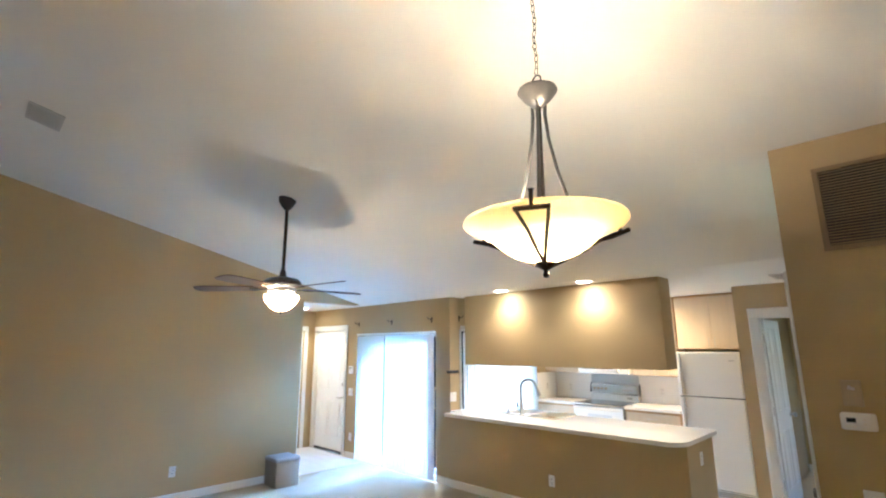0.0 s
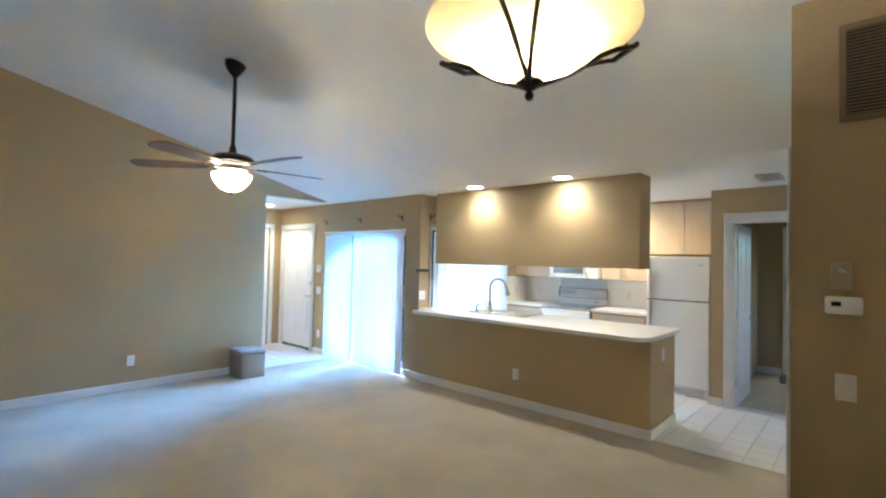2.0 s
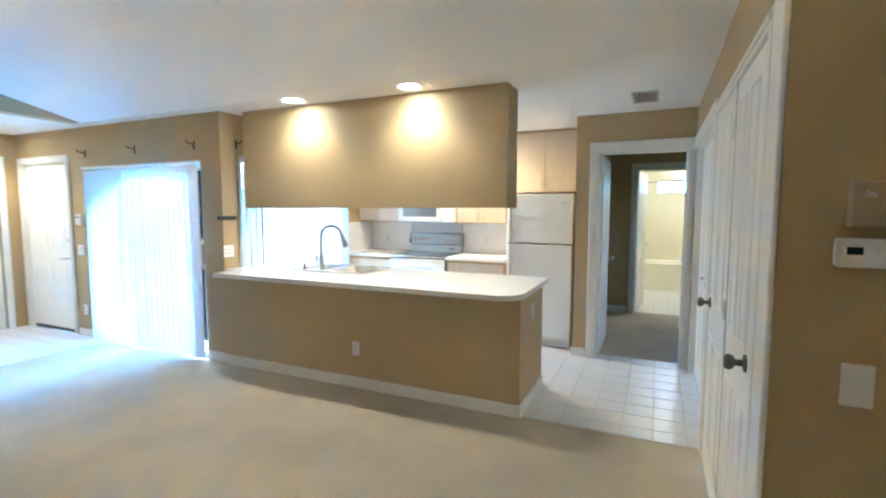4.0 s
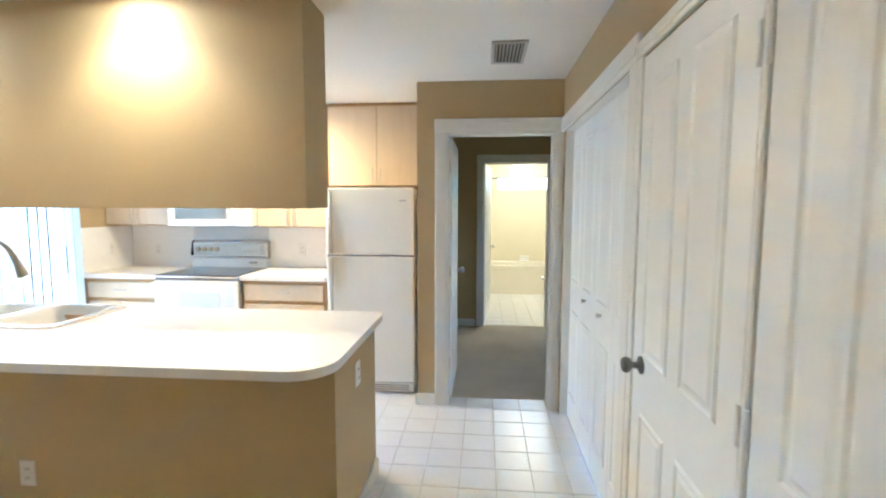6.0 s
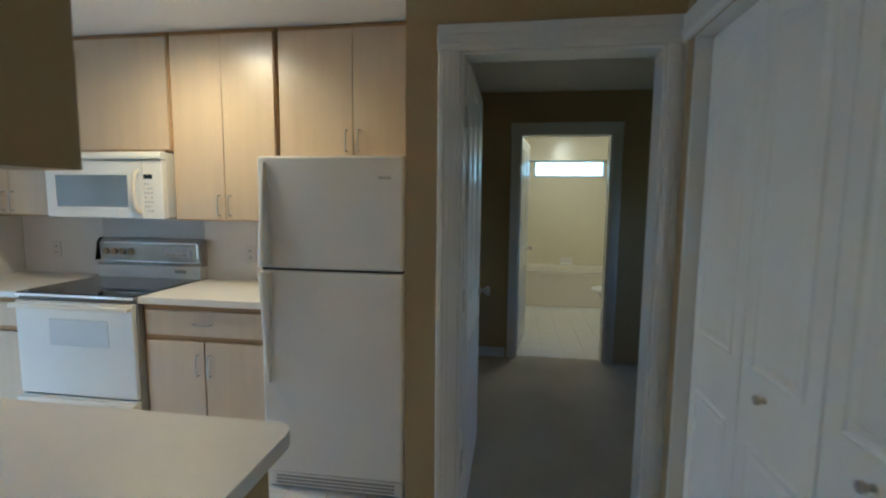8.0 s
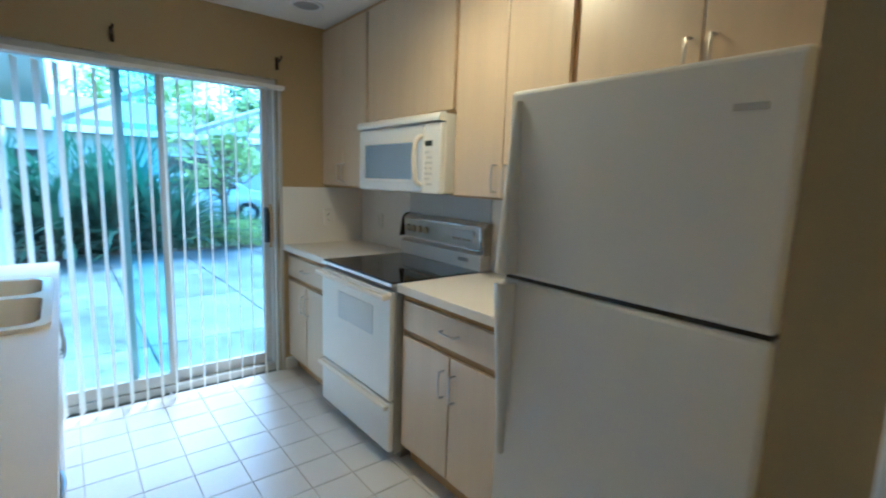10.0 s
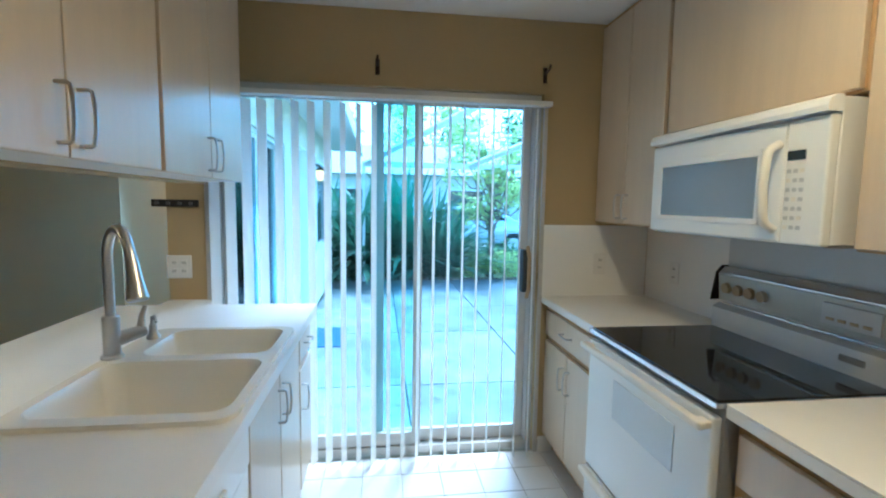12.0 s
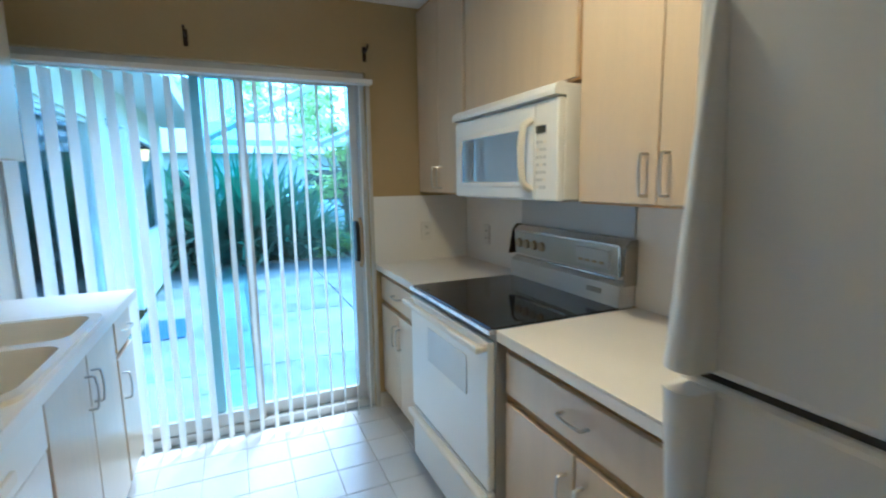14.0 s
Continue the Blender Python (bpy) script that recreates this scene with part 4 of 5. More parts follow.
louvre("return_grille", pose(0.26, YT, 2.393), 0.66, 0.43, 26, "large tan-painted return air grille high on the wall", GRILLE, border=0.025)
louvre("ceiling_vent", pose(-0.664, 5.73, H, 0, 0, 90) @ pose(0, 0, 0, 90, 0, 0), 0.39, 0.20, 8, "white ceiling vent with angled slats", VENTW)
louvre("ceiling_vent", pose(-4.19, 0.28, roof_z(0.28), -math.degrees(math.atan(SLOPE)), 0, 0) @ pose(0, 0, 0, 0, 0, 90) @ pose(0, 0, 0, 90, 0, 0), 0.22, 0.32, 7, "white ceiling vent on the sloping ceiling", VENTW)
sp = thing("ceiling_speaker", pose(-3.935, 6.71, H), "round white recessed ceiling light, unlit", "light")
part("ring", lathe([(0.075, 0), (0.098, 0), (0.10, -0.004), (0.09, -0.009), (0.075, -0.006)], 36), PLATE, sp, smooth=True)
part("lens", lathe([(0.0, -0.003), (0.05, -0.004), (0.075, -0.002)], 36), GREY, sp, "grey unlit lens", True)


def can(x, y, label):
    t = thing("recessed_light", pose(x, y, H), label, "light", "recessed lights")
    part("ring", lathe([(0.078, 0), (0.108, 0), (0.11, -0.004), (0.10, -0.010), (0.08, -0.005)], 36), PLATE, t, "white trim ring", True)
    part("lens", lathe([(0.0, -0.002), (0.05, -0.003), (0.078, -0.001)], 36), CANGLOW, t, "glowing warm lens", True)


for x, y in ((-3.365, 4.665), (-2.255, 4.665)):
    can(x, y, "lit warm recessed light in front of the drop wall")
can(-7.33, 4.19, "lit warm recessed light over the entry")
can(-2.54, 6.45, "lit warm recessed light over the kitchen cabinets")

# ---- chandelier ----
CH = Vector((-0.606, 1.372, 1.936))
chan = thing("chandelier", pose(CH.x, CH.y, CH.z, 0, 0, -2) @ Matrix.Scale(1.07, 4), "bronze hanging lamp with a lit alabaster glass bowl", "chandelier")
prof = [(0.0151, 0.045), (0.048, 0.050), (0.092, 0.066), (0.134, 0.093), (0.166, 0.120), (0.192, 0.138), (0.216, 0.148), (0.238, 0.155), (0.246, 0.165), (0.243, 0.175), (0.234, 0.178), (0.226, 0.168), (0.204, 0.156), (0.180, 0.146), (0.154, 0.128), (0.124, 0.102), (0.085, 0.076), (0.0425, 0.060), (0.0151, 0.053)]
part("bowl", lathe(prof, 56, closed=True), BOWL, chan, "glowing alabaster glass bowl", True)
part("finial", lathe([(0, 0), (0.008, 0.002), (0.011, 0.012), (0.007, 0.022), (0.02, 0.030), (0.032, 0.040), (0.03, 0.046), (0, 0.05)], 24), BRONZE, chan, smooth=True)
for k in range(3):
    a = radians(-62 + 120 * k)
    ca, sa = math.cos(a), math.sin(a)

    def at(r, w, z):
        return (r * ca - w * sa, r * sa + w * ca, z)
    arm = None
    for s in (-1, 1):
        pts = [at(0.022, s * 0.002, 0.038), at(0.06, s * 0.006, 0.055), at(0.112, s * 0.015, 0.080), at(0.160, s * 0.026, 0.112), at(0.205, s * 0.036, 0.132), at(0.250, s * 0.042, 0.145)]
        arm = part("strap", tube(pts, 0.0055, 6, 1.2), BRONZE, chan, "bronze strap under the bowl", True)
    part("crossbar", tube([at(0.252, -0.048, 0.147), at(0.252, 0.048, 0.147)], 0.0075, 6), BRONZE, chan)
    part("pin", tube([at(0.254, 0, 0.145), at(0.254, 0, 0.190), at(0.254, 0, 0.196)], [0.006, 0.006, 0.009], 8), BRONZE, chan)
    up = [at(0.10, 0, 0.13), at(0.085, 0, 0.25), at(0.055, 0, 0.34), at(0.030, 0, 0.45), at(0.022, 0, 0.53), at(0.024, 0, 0.565)]
    part("rod", tube(up, 0.008, 8, 0.5), PEWTER, chan, "pewter strap between bowl and cup", True)
part("stem", tube([(0, 0, 0.05), (0, 0, 0.575)], 0.009, 10), BRONZE, chan, smooth=True)
part("cup", lathe([(0, 0.55), (0.02, 0.555), (0.045, 0.58), (0.064, 0.607), (0.062, 0.613), (0.03, 0.61), (0.012, 0.62), (0.012, 0.635), (0, 0.635)], 28), PEWTER, chan, "pewter cup", True)
part("loop", tube(arc((0, 0, 0.650), 0.016, 0, 350, 14), 0.003, 6), BRONZE, chan)
top_z = (roof_z(CH.y) - CH.z) / 1.07
link = tube([(0.0065 * math.cos(t_), 0, 0.0145 * math.sin(t_)) for t_ in np.linspace(0, 2 * math.pi, 11)], 0.0018, 5)
link_me = data_of("link", link, BRONZE, True)
z, k = 0.680, 0
while z < top_z - 0.045:
    ob = new("link", link_me)
    ob.parent = chan
    ob.matrix_local = pose(0.003 * math.sin(k), 0, z, 0, 6 * math.sin(k * 1.3), 90 * (k % 2))
    z, k = z + 0.0235, k + 1
part("canopy", lathe([(0, -0.05), (0.012, -0.045), (0.03, -0.03), (0.062, -0.012), (0.064, 0.03), (0, 0.03)], 28, (0, 0, top_z)), BRONZE, chan, "bronze ceiling canopy", True)
for k in range(3):
    a = radians(30 + 120 * k)
    sk = part("socket", tube([(0.03 * math.cos(a), 0.03 * math.sin(a), 0.09), (0.045 * math.cos(a), 0.045 * math.sin(a), 0.105)], 0.014, 10), PLATE, chan)
    part("bulb", lathe([(0, 0), (0.012, 0.004), (0.026, 0.022), (0.028, 0.035), (0.018, 0.055), (0, 0.062)], 14, (0.052 * math.cos(a), 0.052 * math.sin(a), 0.105)), BULB, sk, "lit bulb", True)

# ---- ceiling fan ----
FAN = (-3.635, 1.965)
fz = roof_z(FAN[1])
fan = thing("ceiling_fan", pose(FAN[0], FAN[1], 2.03), "dark bronze five-blade ceiling fan with a lit glass bowl", "ceiling fan")
part("canopy", lathe([(0, -0.10), (0.02, -0.098), (0.045, -0.07), (0.075, -0.02), (0.078, 0.03), (0, 0.03)], 28, (0, 0, fz - 2.03)), BRONZE, fan, smooth=True)
part("downrod", tube([(0, 0, 0.29), (0, 0, fz - 2.12)], 0.014, 12), BRONZE, fan, smooth=True)
part("coupling", lathe([(0.014, 0.37), (0.022, 0.35), (0.03, 0.31), (0.05, 0.293), (0, 0.293)], 24), BRONZE, fan, smooth=True)
part("motor", lathe([(0, 0.297), (0.06, 0.295), (0.13, 0.278), (0.160, 0.252), (0.156, 0.224), (0.11, 0.212), (0, 0.212)], 40), BRONZE, fan, "dark bronze motor housing", True)
part("light_fitter", lathe([(0, 0.211), (0.08, 0.210), (0.06, 0.2), (0.03, 0.195), (0.03, 0.15), (0.05, 0.14), (0, 0.14)], 32), NICKEL, fan, "polished light fitter", True)
part("fitter_cup", lathe([(0.085, 0.209), (0.112, 0.204), (0.118, 0.190), (0.112, 0.164), (0.108, 0.166), (0.113, 0.189), (0.108, 0.200), (0.085, 0.205)], 36, closed=True), NICKEL, fan, "polished cup over the bowl", True)
for k in range(3):
    a = radians(120 * k)
    part("bowl_arm", tube([(0.03 * math.cos(a), 0.03 * math.sin(a), 0.15), (0.125 * math.cos(a), 0.125 * math.sin(a), 0.150)], 0.005, 6), NICKEL, fan)
part("bowl_ring", lathe([(0.138, 0.140), (0.147, 0.136), (0.149, 0.146), (0.140, 0.152), (0.118, 0.153), (0.118, 0.148), (0.136, 0.146)], 40, closed=True), BRONZE, fan, "dark ring over the bowl", True)
part("bowl", lathe([(0, 0.0), (0.04, 0.004), (0.085, 0.03), (0.125, 0.075), (0.145, 0.115), (0.140, 0.14), (0.134, 0.138), (0.139, 0.115), (0.119, 0.078), (0.08, 0.036), (0.037, 0.010), (0, 0.006)], 40), FANBOWL, fan, "lit frosted glass bowl", True)
part("bulb", lathe([(0, 0.05), (0.025, 0.06), (0.032, 0.085), (0.02, 0.115), (0, 0.125)], 16), BULB, fan, "lit bulb", True)
part("pull_chain", tube([(0, 0, 0.0), (0, 0, -0.02), (0, 0, -0.025)], [0.004, 0.006, 0.003], 8), BRONZE, fan)
outline = [(0.20, -0.045), (0.26, -0.06), (0.60, -0.072), (0.70, -0.066), (0.735, -0.045), (0.745, 0.0), (0.735, 0.045), (0.70, 0.066), (0.60, 0.072), (0.26, 0.06), (0.20, 0.045)]
blade_me = data_of("blade", prism(outline, -0.004, 0.004, "z"), DARKWOOD)
iron_me = data_of("blade_iron", prism([(0.09, -0.018), (0.17, -0.014), (0.22, -0.035), (0.27, -0.03), (0.27, 0.03), (0.22, 0.035), (0.17, 0.014), (0.09, 0.018)], -0.010, -0.005, "z"), BRONZE)
for k in range(5):
    b = new("blade", blade_me)
    b.parent = fan
    b.matrix_local = pose(0, 0, 0.198, 0, 0, 10.5 + 72 * k) @ pose(0, 0, 0, 11, 0, 0)
    i_ = new("blade_iron", iron_me)
    i_.parent = b

# ---- doors ----


def panel_door(name, m, w, h, label, panels, knob_x=None, knob_z=0.92, t=0.035, both=False, hinges=(0.25, 1.05, 1.83), knob_mat=None, small=False, group=""):
    """A door leaf along local x from the hinge, z up, its front at y = 0 towards -y."""
    d = thing(name, m, label, "door", group)
    leaf = part("leaf", box(0, w, 0, t, 0.012, h, 0.003), DOORW, d)
    for x0, x1, z0, z1 in panels:
        for yy, s in ((0.0, -1),) + (((t, 1),) if both else ()):
            rim = bmesh.new()
            ws = ((0.0, 0.0), (0.008, 0.007), (0.016, 0.001), (0.026, 0.001), (0.040, 0.006))
            rings = [[rim.verts.new((x, yy + s * o, z)) for x, z in ((x0 + i, z0 + i), (x1 - i, z0 + i), (x1 - i, z1 - i), (x0 + i, z1 - i))] for i, o in ws]
            for a, b in zip(rings, rings[1:]):
                for q in range(4):
                    rim.faces.new((a[q], a[(q + 1) % 4], b[(q + 1) % 4], b[q]))
            rim.faces.new(rings[-1])
            bmesh.ops.recalc_face_normals(rim, faces=list(rim.faces))
            part("panel", rim, DOORW, leaf)
    if knob_x is not None:
        for yy, s in ((0.0, -1),) + (((t, 1),) if both else ()):
            if small:
                prof_ = [(0.0, 0), (0.009, 0), (0.007, 0.010), (0.013, 0.018), (0.012, 0.026), (0, 0.028)]
            else:
                prof_ = [(0.0, 0), (0.031, 0), (0.030, 0.006), (0.012, 0.010), (0.011, 0.030), (0.024, 0.040), (0.028, 0.052), (0.022, 0.064), (0, 0.068)]
            kb = part("knob", lathe(prof_, 22), knob_mat or NICKEL, d, "dark pewter knob" if knob_mat else "satin nickel knob", True)
            kb.matrix_local = pose(knob_x, yy, knob_z, 90 * -s, 0, 0)
    for hz in hinges:
        part("hinge", tube([(-0.004, -0.006, hz - 0.045), (-0.004, -0.006, hz + 0.045)], 0.006, 8), TRIM, d, "painted hinge")
    return d


def four(w):
    a, b = 0.10, w / 2
    return [(a, b - 0.045, 1.0, 1.93), (b + 0.045, w - a, 1.0, 1.93), (a, b - 0.045, 0.2, 0.80), (b + 0.045, w - a, 0.2, 0.80)]


# hinge at one end, front to -x: local x to -y when turned by -90
panel_door("door_closet", pose(CX - 0.010, 3.860, 0, 0, 0, -90), 0.605, 2.02, "white four-panel closet door, shut", four(0.605), 0.50, 0.965, knob_mat=PEWTER)
dd = panel_door("door_linen", pose(CX - 0.010, 4.610, 0, 0, 0, -90), 0.712, 2.02, "white four-panel closet door with a dark pewter knob, shut", four(0.712), 0.090, 0.965, hinges=(), knob_mat=PEWTER)
for hz in (0.25, 1.05, 1.83):
    part("hinge", tube([(0.717, -0.006, hz - 0.045), (0.717, -0.006, hz + 0.045)], 0.007, 8), TRIM, dd, "painted hinge")
for k in range(4):
    wd = 0.3650
    y_hi = 6.234 - k * wd
    kn = {1: 0.14, 2: 0.154}.get(k)
    panel_door("bifold_leaf", pose(CX + 0.055, y_hi, 0, 0, 0, -90), wd - 0.004, 2.02, "white panelled bifold closet door leaf, shut", [(0.06, wd - 0.06, 1.0, 1.93), (0.06, wd - 0.06, 0.2, 0.80)], kn, 0.945, t=0.03, hinges=(), small=True, group="bifold closet doors")
panel_door("door_bedroom", pose(-1.037, YB + 0.125, 0, 0, 0, 90), 0.74, 2.02, "white four-panel bedroom door standing open", four(0.74), 0.685, 0.93, both=True, hinges=())
for hz in (0.28, 1.02, 1.80):
    setting("hinge_bedroom", box(-1.055, -1.049, YB + 0.07, YB + 0.135, hz - 0.045, hz + 0.045, 0.001, 1), NICKEL, "nickel hinge on the bedroom door jamb", "hinge")
panel_door("door_bathroom", pose(-0.785, YA + 0.125, 0, 0, 0, 83), 0.74, 2.03, "white bathroom door standing open", four(0.74), 0.685, 0.95, both=True, hinges=())
ed = panel_door("door_entry", pose(-7.716, Y1 + 0.03, 0), 0.90, 2.015, "white front door with a lever and deadbolt, shut", [(0.13, 0.40, 1.0, 1.85), (0.50, 0.77, 1.0, 1.85), (0.13, 0.40, 0.25, 0.82), (0.50, 0.77, 0.25, 0.82)], None, t=0.045, hinges=())
part("lever", tube([(0.84, 0, 0.90), (0.84, -0.045, 0.90), (0.80, -0.055, 0.90), (0.735, -0.055, 0.90)], 0.010, 10), NICKEL, ed, "nickel lever", True)
kb = part("deadbolt", lathe([(0, 0), (0.03, 0), (0.028, 0.012), (0.014, 0.018), (0, 0.02)], 20), NICKEL, ed, "nickel deadbolt", True)
kb.matrix_local = pose(0.84, 0, 1.115, 90, 0, 0)
part("sweep", box(0.0, 0.9, -0.008, 0.0, 0.012, 0.04, 0.002), BRONZE, ed, "dark door sweep")
panel_door("door_entry_store", pose(-7.90, 4.500, 0, 0, 0, -92), 0.76, 2.03, "white side door of the entry, ajar", four(0.76), None, both=True, hinges=())

# ---- ottoman ----
ott = thing("ottoman", pose(-5.925, 3.245, 0), "taupe fabric storage cube with a paler lid", "ottoman")
part("box", box(-0.165, 0.165, -0.16, 0.16, 0.0, 0.30, 0.014, 3), FABRIC, ott, smooth=True)
lid = part("lid", box(-0.171, 0.171, -0.166, 0.166, 0.303, 0.352, 0.02, 4), FABRICTOP, ott, "grey padded lid", True)
part("piping", tube([(-0.168, -0.163, 0.305), (0.168, -0.163, 0.305), (0.168, 0.163, 0.305), (-0.168, 0.163, 0.305), (-0.168, -0.163, 0.305)], 0.005, 6), FABRIC, lid)

# ---- bathroom ----
tub = thing("bathtub", pose(0.27, 11.36, 0), "cream built-in bathtub along the tiled wall", "bathtub")
part("apron", box(-1.20, 1.21, -0.385, -0.34, 0, 0.45, 0.01), SINKM, tub)
part("rim", slab([(-1.20, -0.39), (1.21, -0.39), (1.21, 0.385), (-1.20, 0.385)], [round_rect(-1.10, 1.10, -0.30, 0.32, 0.15)], 0.45, 0.49), SINKM, tub)
bm = bmesh.new()
basin(bm, -1.10, 1.10, -0.30, 0.32, 0.485, 0.36, 0.15)
part("basin", bm, SINKM, tub, smooth=True)
dish_ = thing("soap_dish", pose(-0.045, 11.75, 0.53), "small cream ceramic soap dish on the tiled wall", "soap dish")
part("back", box(-0.085, 0.085, -0.014, 0, -0.06, 0.06, 0.005), PLATE, dish_)
part("tray", box(-0.075, 0.075, -0.085, -0.014, -0.05, -0.02, 0.01), PLATE, dish_)
toi = thing("toilet", pose(0.34, 10.25, 0, 0, 0, 90), "white ceramic toilet beside the tub", "toilet")
part("foot", lathe([(0, 0), (0.13, 0), (0.12, 0.05), (0.10, 0.20), (0.14, 0.30), (0.19, 0.37), (0, 0.37)], 28), PLATE, toi, smooth=True)
part("seat", prism([(0.19 * math.cos(a_) , 0.24 * math.sin(a_)) for a_ in np.linspace(0, 2 * math.pi, 29)[:-1]], 0.375, 0.41, "z", 0.008), PLATE, toi, smooth=True)
part("tank", box(-0.21, 0.21, -0.42, -0.24, 0.36, 0.76, 0.02, 3), PLATE, toi, smooth=True)
dome = thing("ceiling_dome_light", pose(-0.05, 10.9, H), "round lit dome light on the bathroom ceiling", "light")
part("ring", lathe([(0.10, 0), (0.135, 0), (0.135, -0.02), (0.12, -0.025)], 32), PLATE, dome, smooth=True)
part("dome", lathe([(0.12, -0.02), (0.10, -0.05), (0.05, -0.075), (0, -0.08)], 32), BATHGLOW, dome, "glowing dome", True)
bw = thing("window_3", pose(-0.05, 11.81, 1.80), "high frosted bathroom window", "window", kind="structure")
part("window_frame", boxes((-0.51, -0.49, -0.03, 0.03, 0, 0.25), (0.49, 0.51, -0.03, 0.03, 0, 0.25), (-0.49, 0.49, -0.03, 0.03, 0.225, 0.25), (-0.49, 0.49, -0.03, 0.03, 0, 0.03)), ALU, bw)
pn = part("pane", box(-0.49, 0.49, -0.004, 0.004, 0.03, 0.225), GLASS, bw, "bright pane")
pn.visible_shadow = False
rod = thing("shower_rod", pose(0.27, 11.0, 1.98), "thin chrome shower curtain rod", "rod")
part("bar", tube([(-1.21, 0, 0), (1.22, 0, 0)], 0.012, 10), CHROME, rod)
bed_win = thing("window_4", pose(2.25, 7.775, 0.95), "bedroom window", "window", kind="structure")
part("window_frame", boxes((-0.03, 0.03, -0.325, -0.29, 0, 0.85), (-0.03, 0.03, 0.29, 0.325, 0, 0.85), (-0.03, 0.03, -0.29, 0.29, 0.81, 0.85), (-0.03, 0.03, -0.29, 0.29, 0, 0.04)), ALU, bed_win)

# ---- outside ----
setting("ground", box(-260, 260, -260, 260, -0.30, -0.12), SOIL, "mulch and grass round the house", "ground")
road = setting("road", box(-19.5, -14.2, -60, 60, -0.119, -0.09), ROADM, "grey asphalt parking lane", "road")
pav = setting("pavement", box(-10.6, X1 - 0.17, Y1 + 0.18, 9.4, -0.119, -0.075), GROUT, "pale stained concrete patio with control joints", "patio")
xs = [X1 - 0.17, -5.45, -7.0, -8.3, -9.5, -10.6]
ys = [Y1 + 0.18, 5.98, 7.09, 8.25, 9.4]
for a, b in zip(xs, xs[1:]):
    for c, d in zip(ys, ys[1:]):
        part("slab", box(b + 0.006, a - 0.006, c + 0.006, d - 0.006, -0.075, -0.035, 0.004, 1), CONCRETE, pav)
setting("trim_eave", boxes((-10.9, X1 - 0.17, Y1 + 0.18, 5.42, 2.36, 2.40), (-10.9, X1 - 0.17, 5.42, 5.45, 2.28, 2.44)), EAVE, "white eave and fascia over the patio", "eave")
mt = thing("doormat", pose(-6.86, 5.20, -0.035), "dark blue doormat on the patio by the front door", "doormat")
part("mat", box(-0.36, 0.36, -0.20, 0.20, 0, 0.014, 0.005), BLUEMAT, mt)
lan = thing("wall_lantern", pose(-7.95, Y1 + 0.18, 1.78), "lit brass wall lantern on the stucco", "lantern")
part("back_plate", box(-0.045, 0.045, 0, 0.015, -0.06, 0.10, 0.004), BRONZE, lan)
part("arm", tube([(0, 0.01, 0.06), (0, 0.06, 0.10), (0, 0.11, 0.09), (0, 0.12, 0.06)], 0.008, 8), BRONZE, lan, smooth=True)
part("cap", lathe([(0, 0.075), (0.03, 0.06), (0.075, 0.035), (0.07, 0.03), (0, 0.03)], 6, (0, 0.12, 0)), BRONZE, lan)
part("globe", lathe([(0.06, 0.03), (0.05, -0.06), (0.03, -0.10), (0, -0.10)], 6, (0, 0.12, 0)), LANTERNGLASS, lan, "glowing amber lantern glass")
w5 = thing("window_5", pose(-9.2, Y1 + 0.14, 0.75), "dark window in the stucco wall", "window", kind="structure")
part("window_frame", boxes((-0.75, -0.70, -0.03, 0.05, 0, 1.25), (0.70, 0.75, -0.03, 0.05, 0, 1.25), (-0.7, 0.7, -0.03, 0.05, 1.20, 1.25), (-0.7, 0.7, -0.03, 0.05, 0, 0.05)), PLATE, w5)
part("pane", box(-0.70, 0.70, -0.02, -0.01, 0.05, 1.20), TINT, w5, "dark glass")

rng = random.Random(11)


def strap_plant(place, n, length, label):
    t = thing("strap_leaf_plant", pose(*place), label, "plant", "strap-leaf plants")
    bm = bmesh.new()
    for k in range(n):
        a, lean = rng.uniform(0, 2 * math.pi), rng.uniform(0.25, 1.25)
        ln, w = length * rng.uniform(0.6, 1.05), rng.uniform(0.035, 0.065)
        base = Vector((rng.uniform(-0.22, 0.22), rng.uniform(-0.22, 0.22), rng.uniform(0, 0.45)))
        ca, sa = math.cos(a), math.sin(a)
        prev = None
        for i in range(6):
            s = i / 5
            out = ln * (math.sin(lean) * s + 0.12 * s * s)
            up = ln * (math.cos(lean) * s * 1.05 - 0.42 * s * s * math.sin(lean))
            c = base + Vector((out * ca, out * sa, up))
            ww = w * (0.55 + 1.2 * s) * (1 - s) ** 0.7 + 0.003
            row = (bm.verts.new(c + Vector((-sa * ww, ca * ww, 0.35 * ww))), bm.verts.new(c), bm.verts.new(c + Vector((sa * ww, -ca * ww, 0.35 * ww))))
            if prev:
                bm.faces.new((prev[0], prev[1], row[1], row[0]))
                bm.faces.new((prev[1], prev[2], row[2], row[1]))
            prev = row
    part("leaves", bm, LEAF, t, "dark green arching strap leaves", True)
    part("stem", tube([(0, 0, -0.02), (0.02, 0.01, 0.3), (0, 0.03, 0.55)], [0.10, 0.08, 0.04], 8), BARK, t)
    return t


for x, y, n, ln in ((-10.95, 5.35, 170, 1.9), (-11.2, 6.15, 190, 2.15), (-11.05, 6.95, 170, 1.75), (-11.8, 5.75, 150, 2.3), (-12.0, 6.6, 140, 2.1), (-11.3, 4.6, 130, 2.1)):
    strap_plant((x, y, -0.12), n, ln, "large dark green strap-leaf plant in the bed beyond the patio")


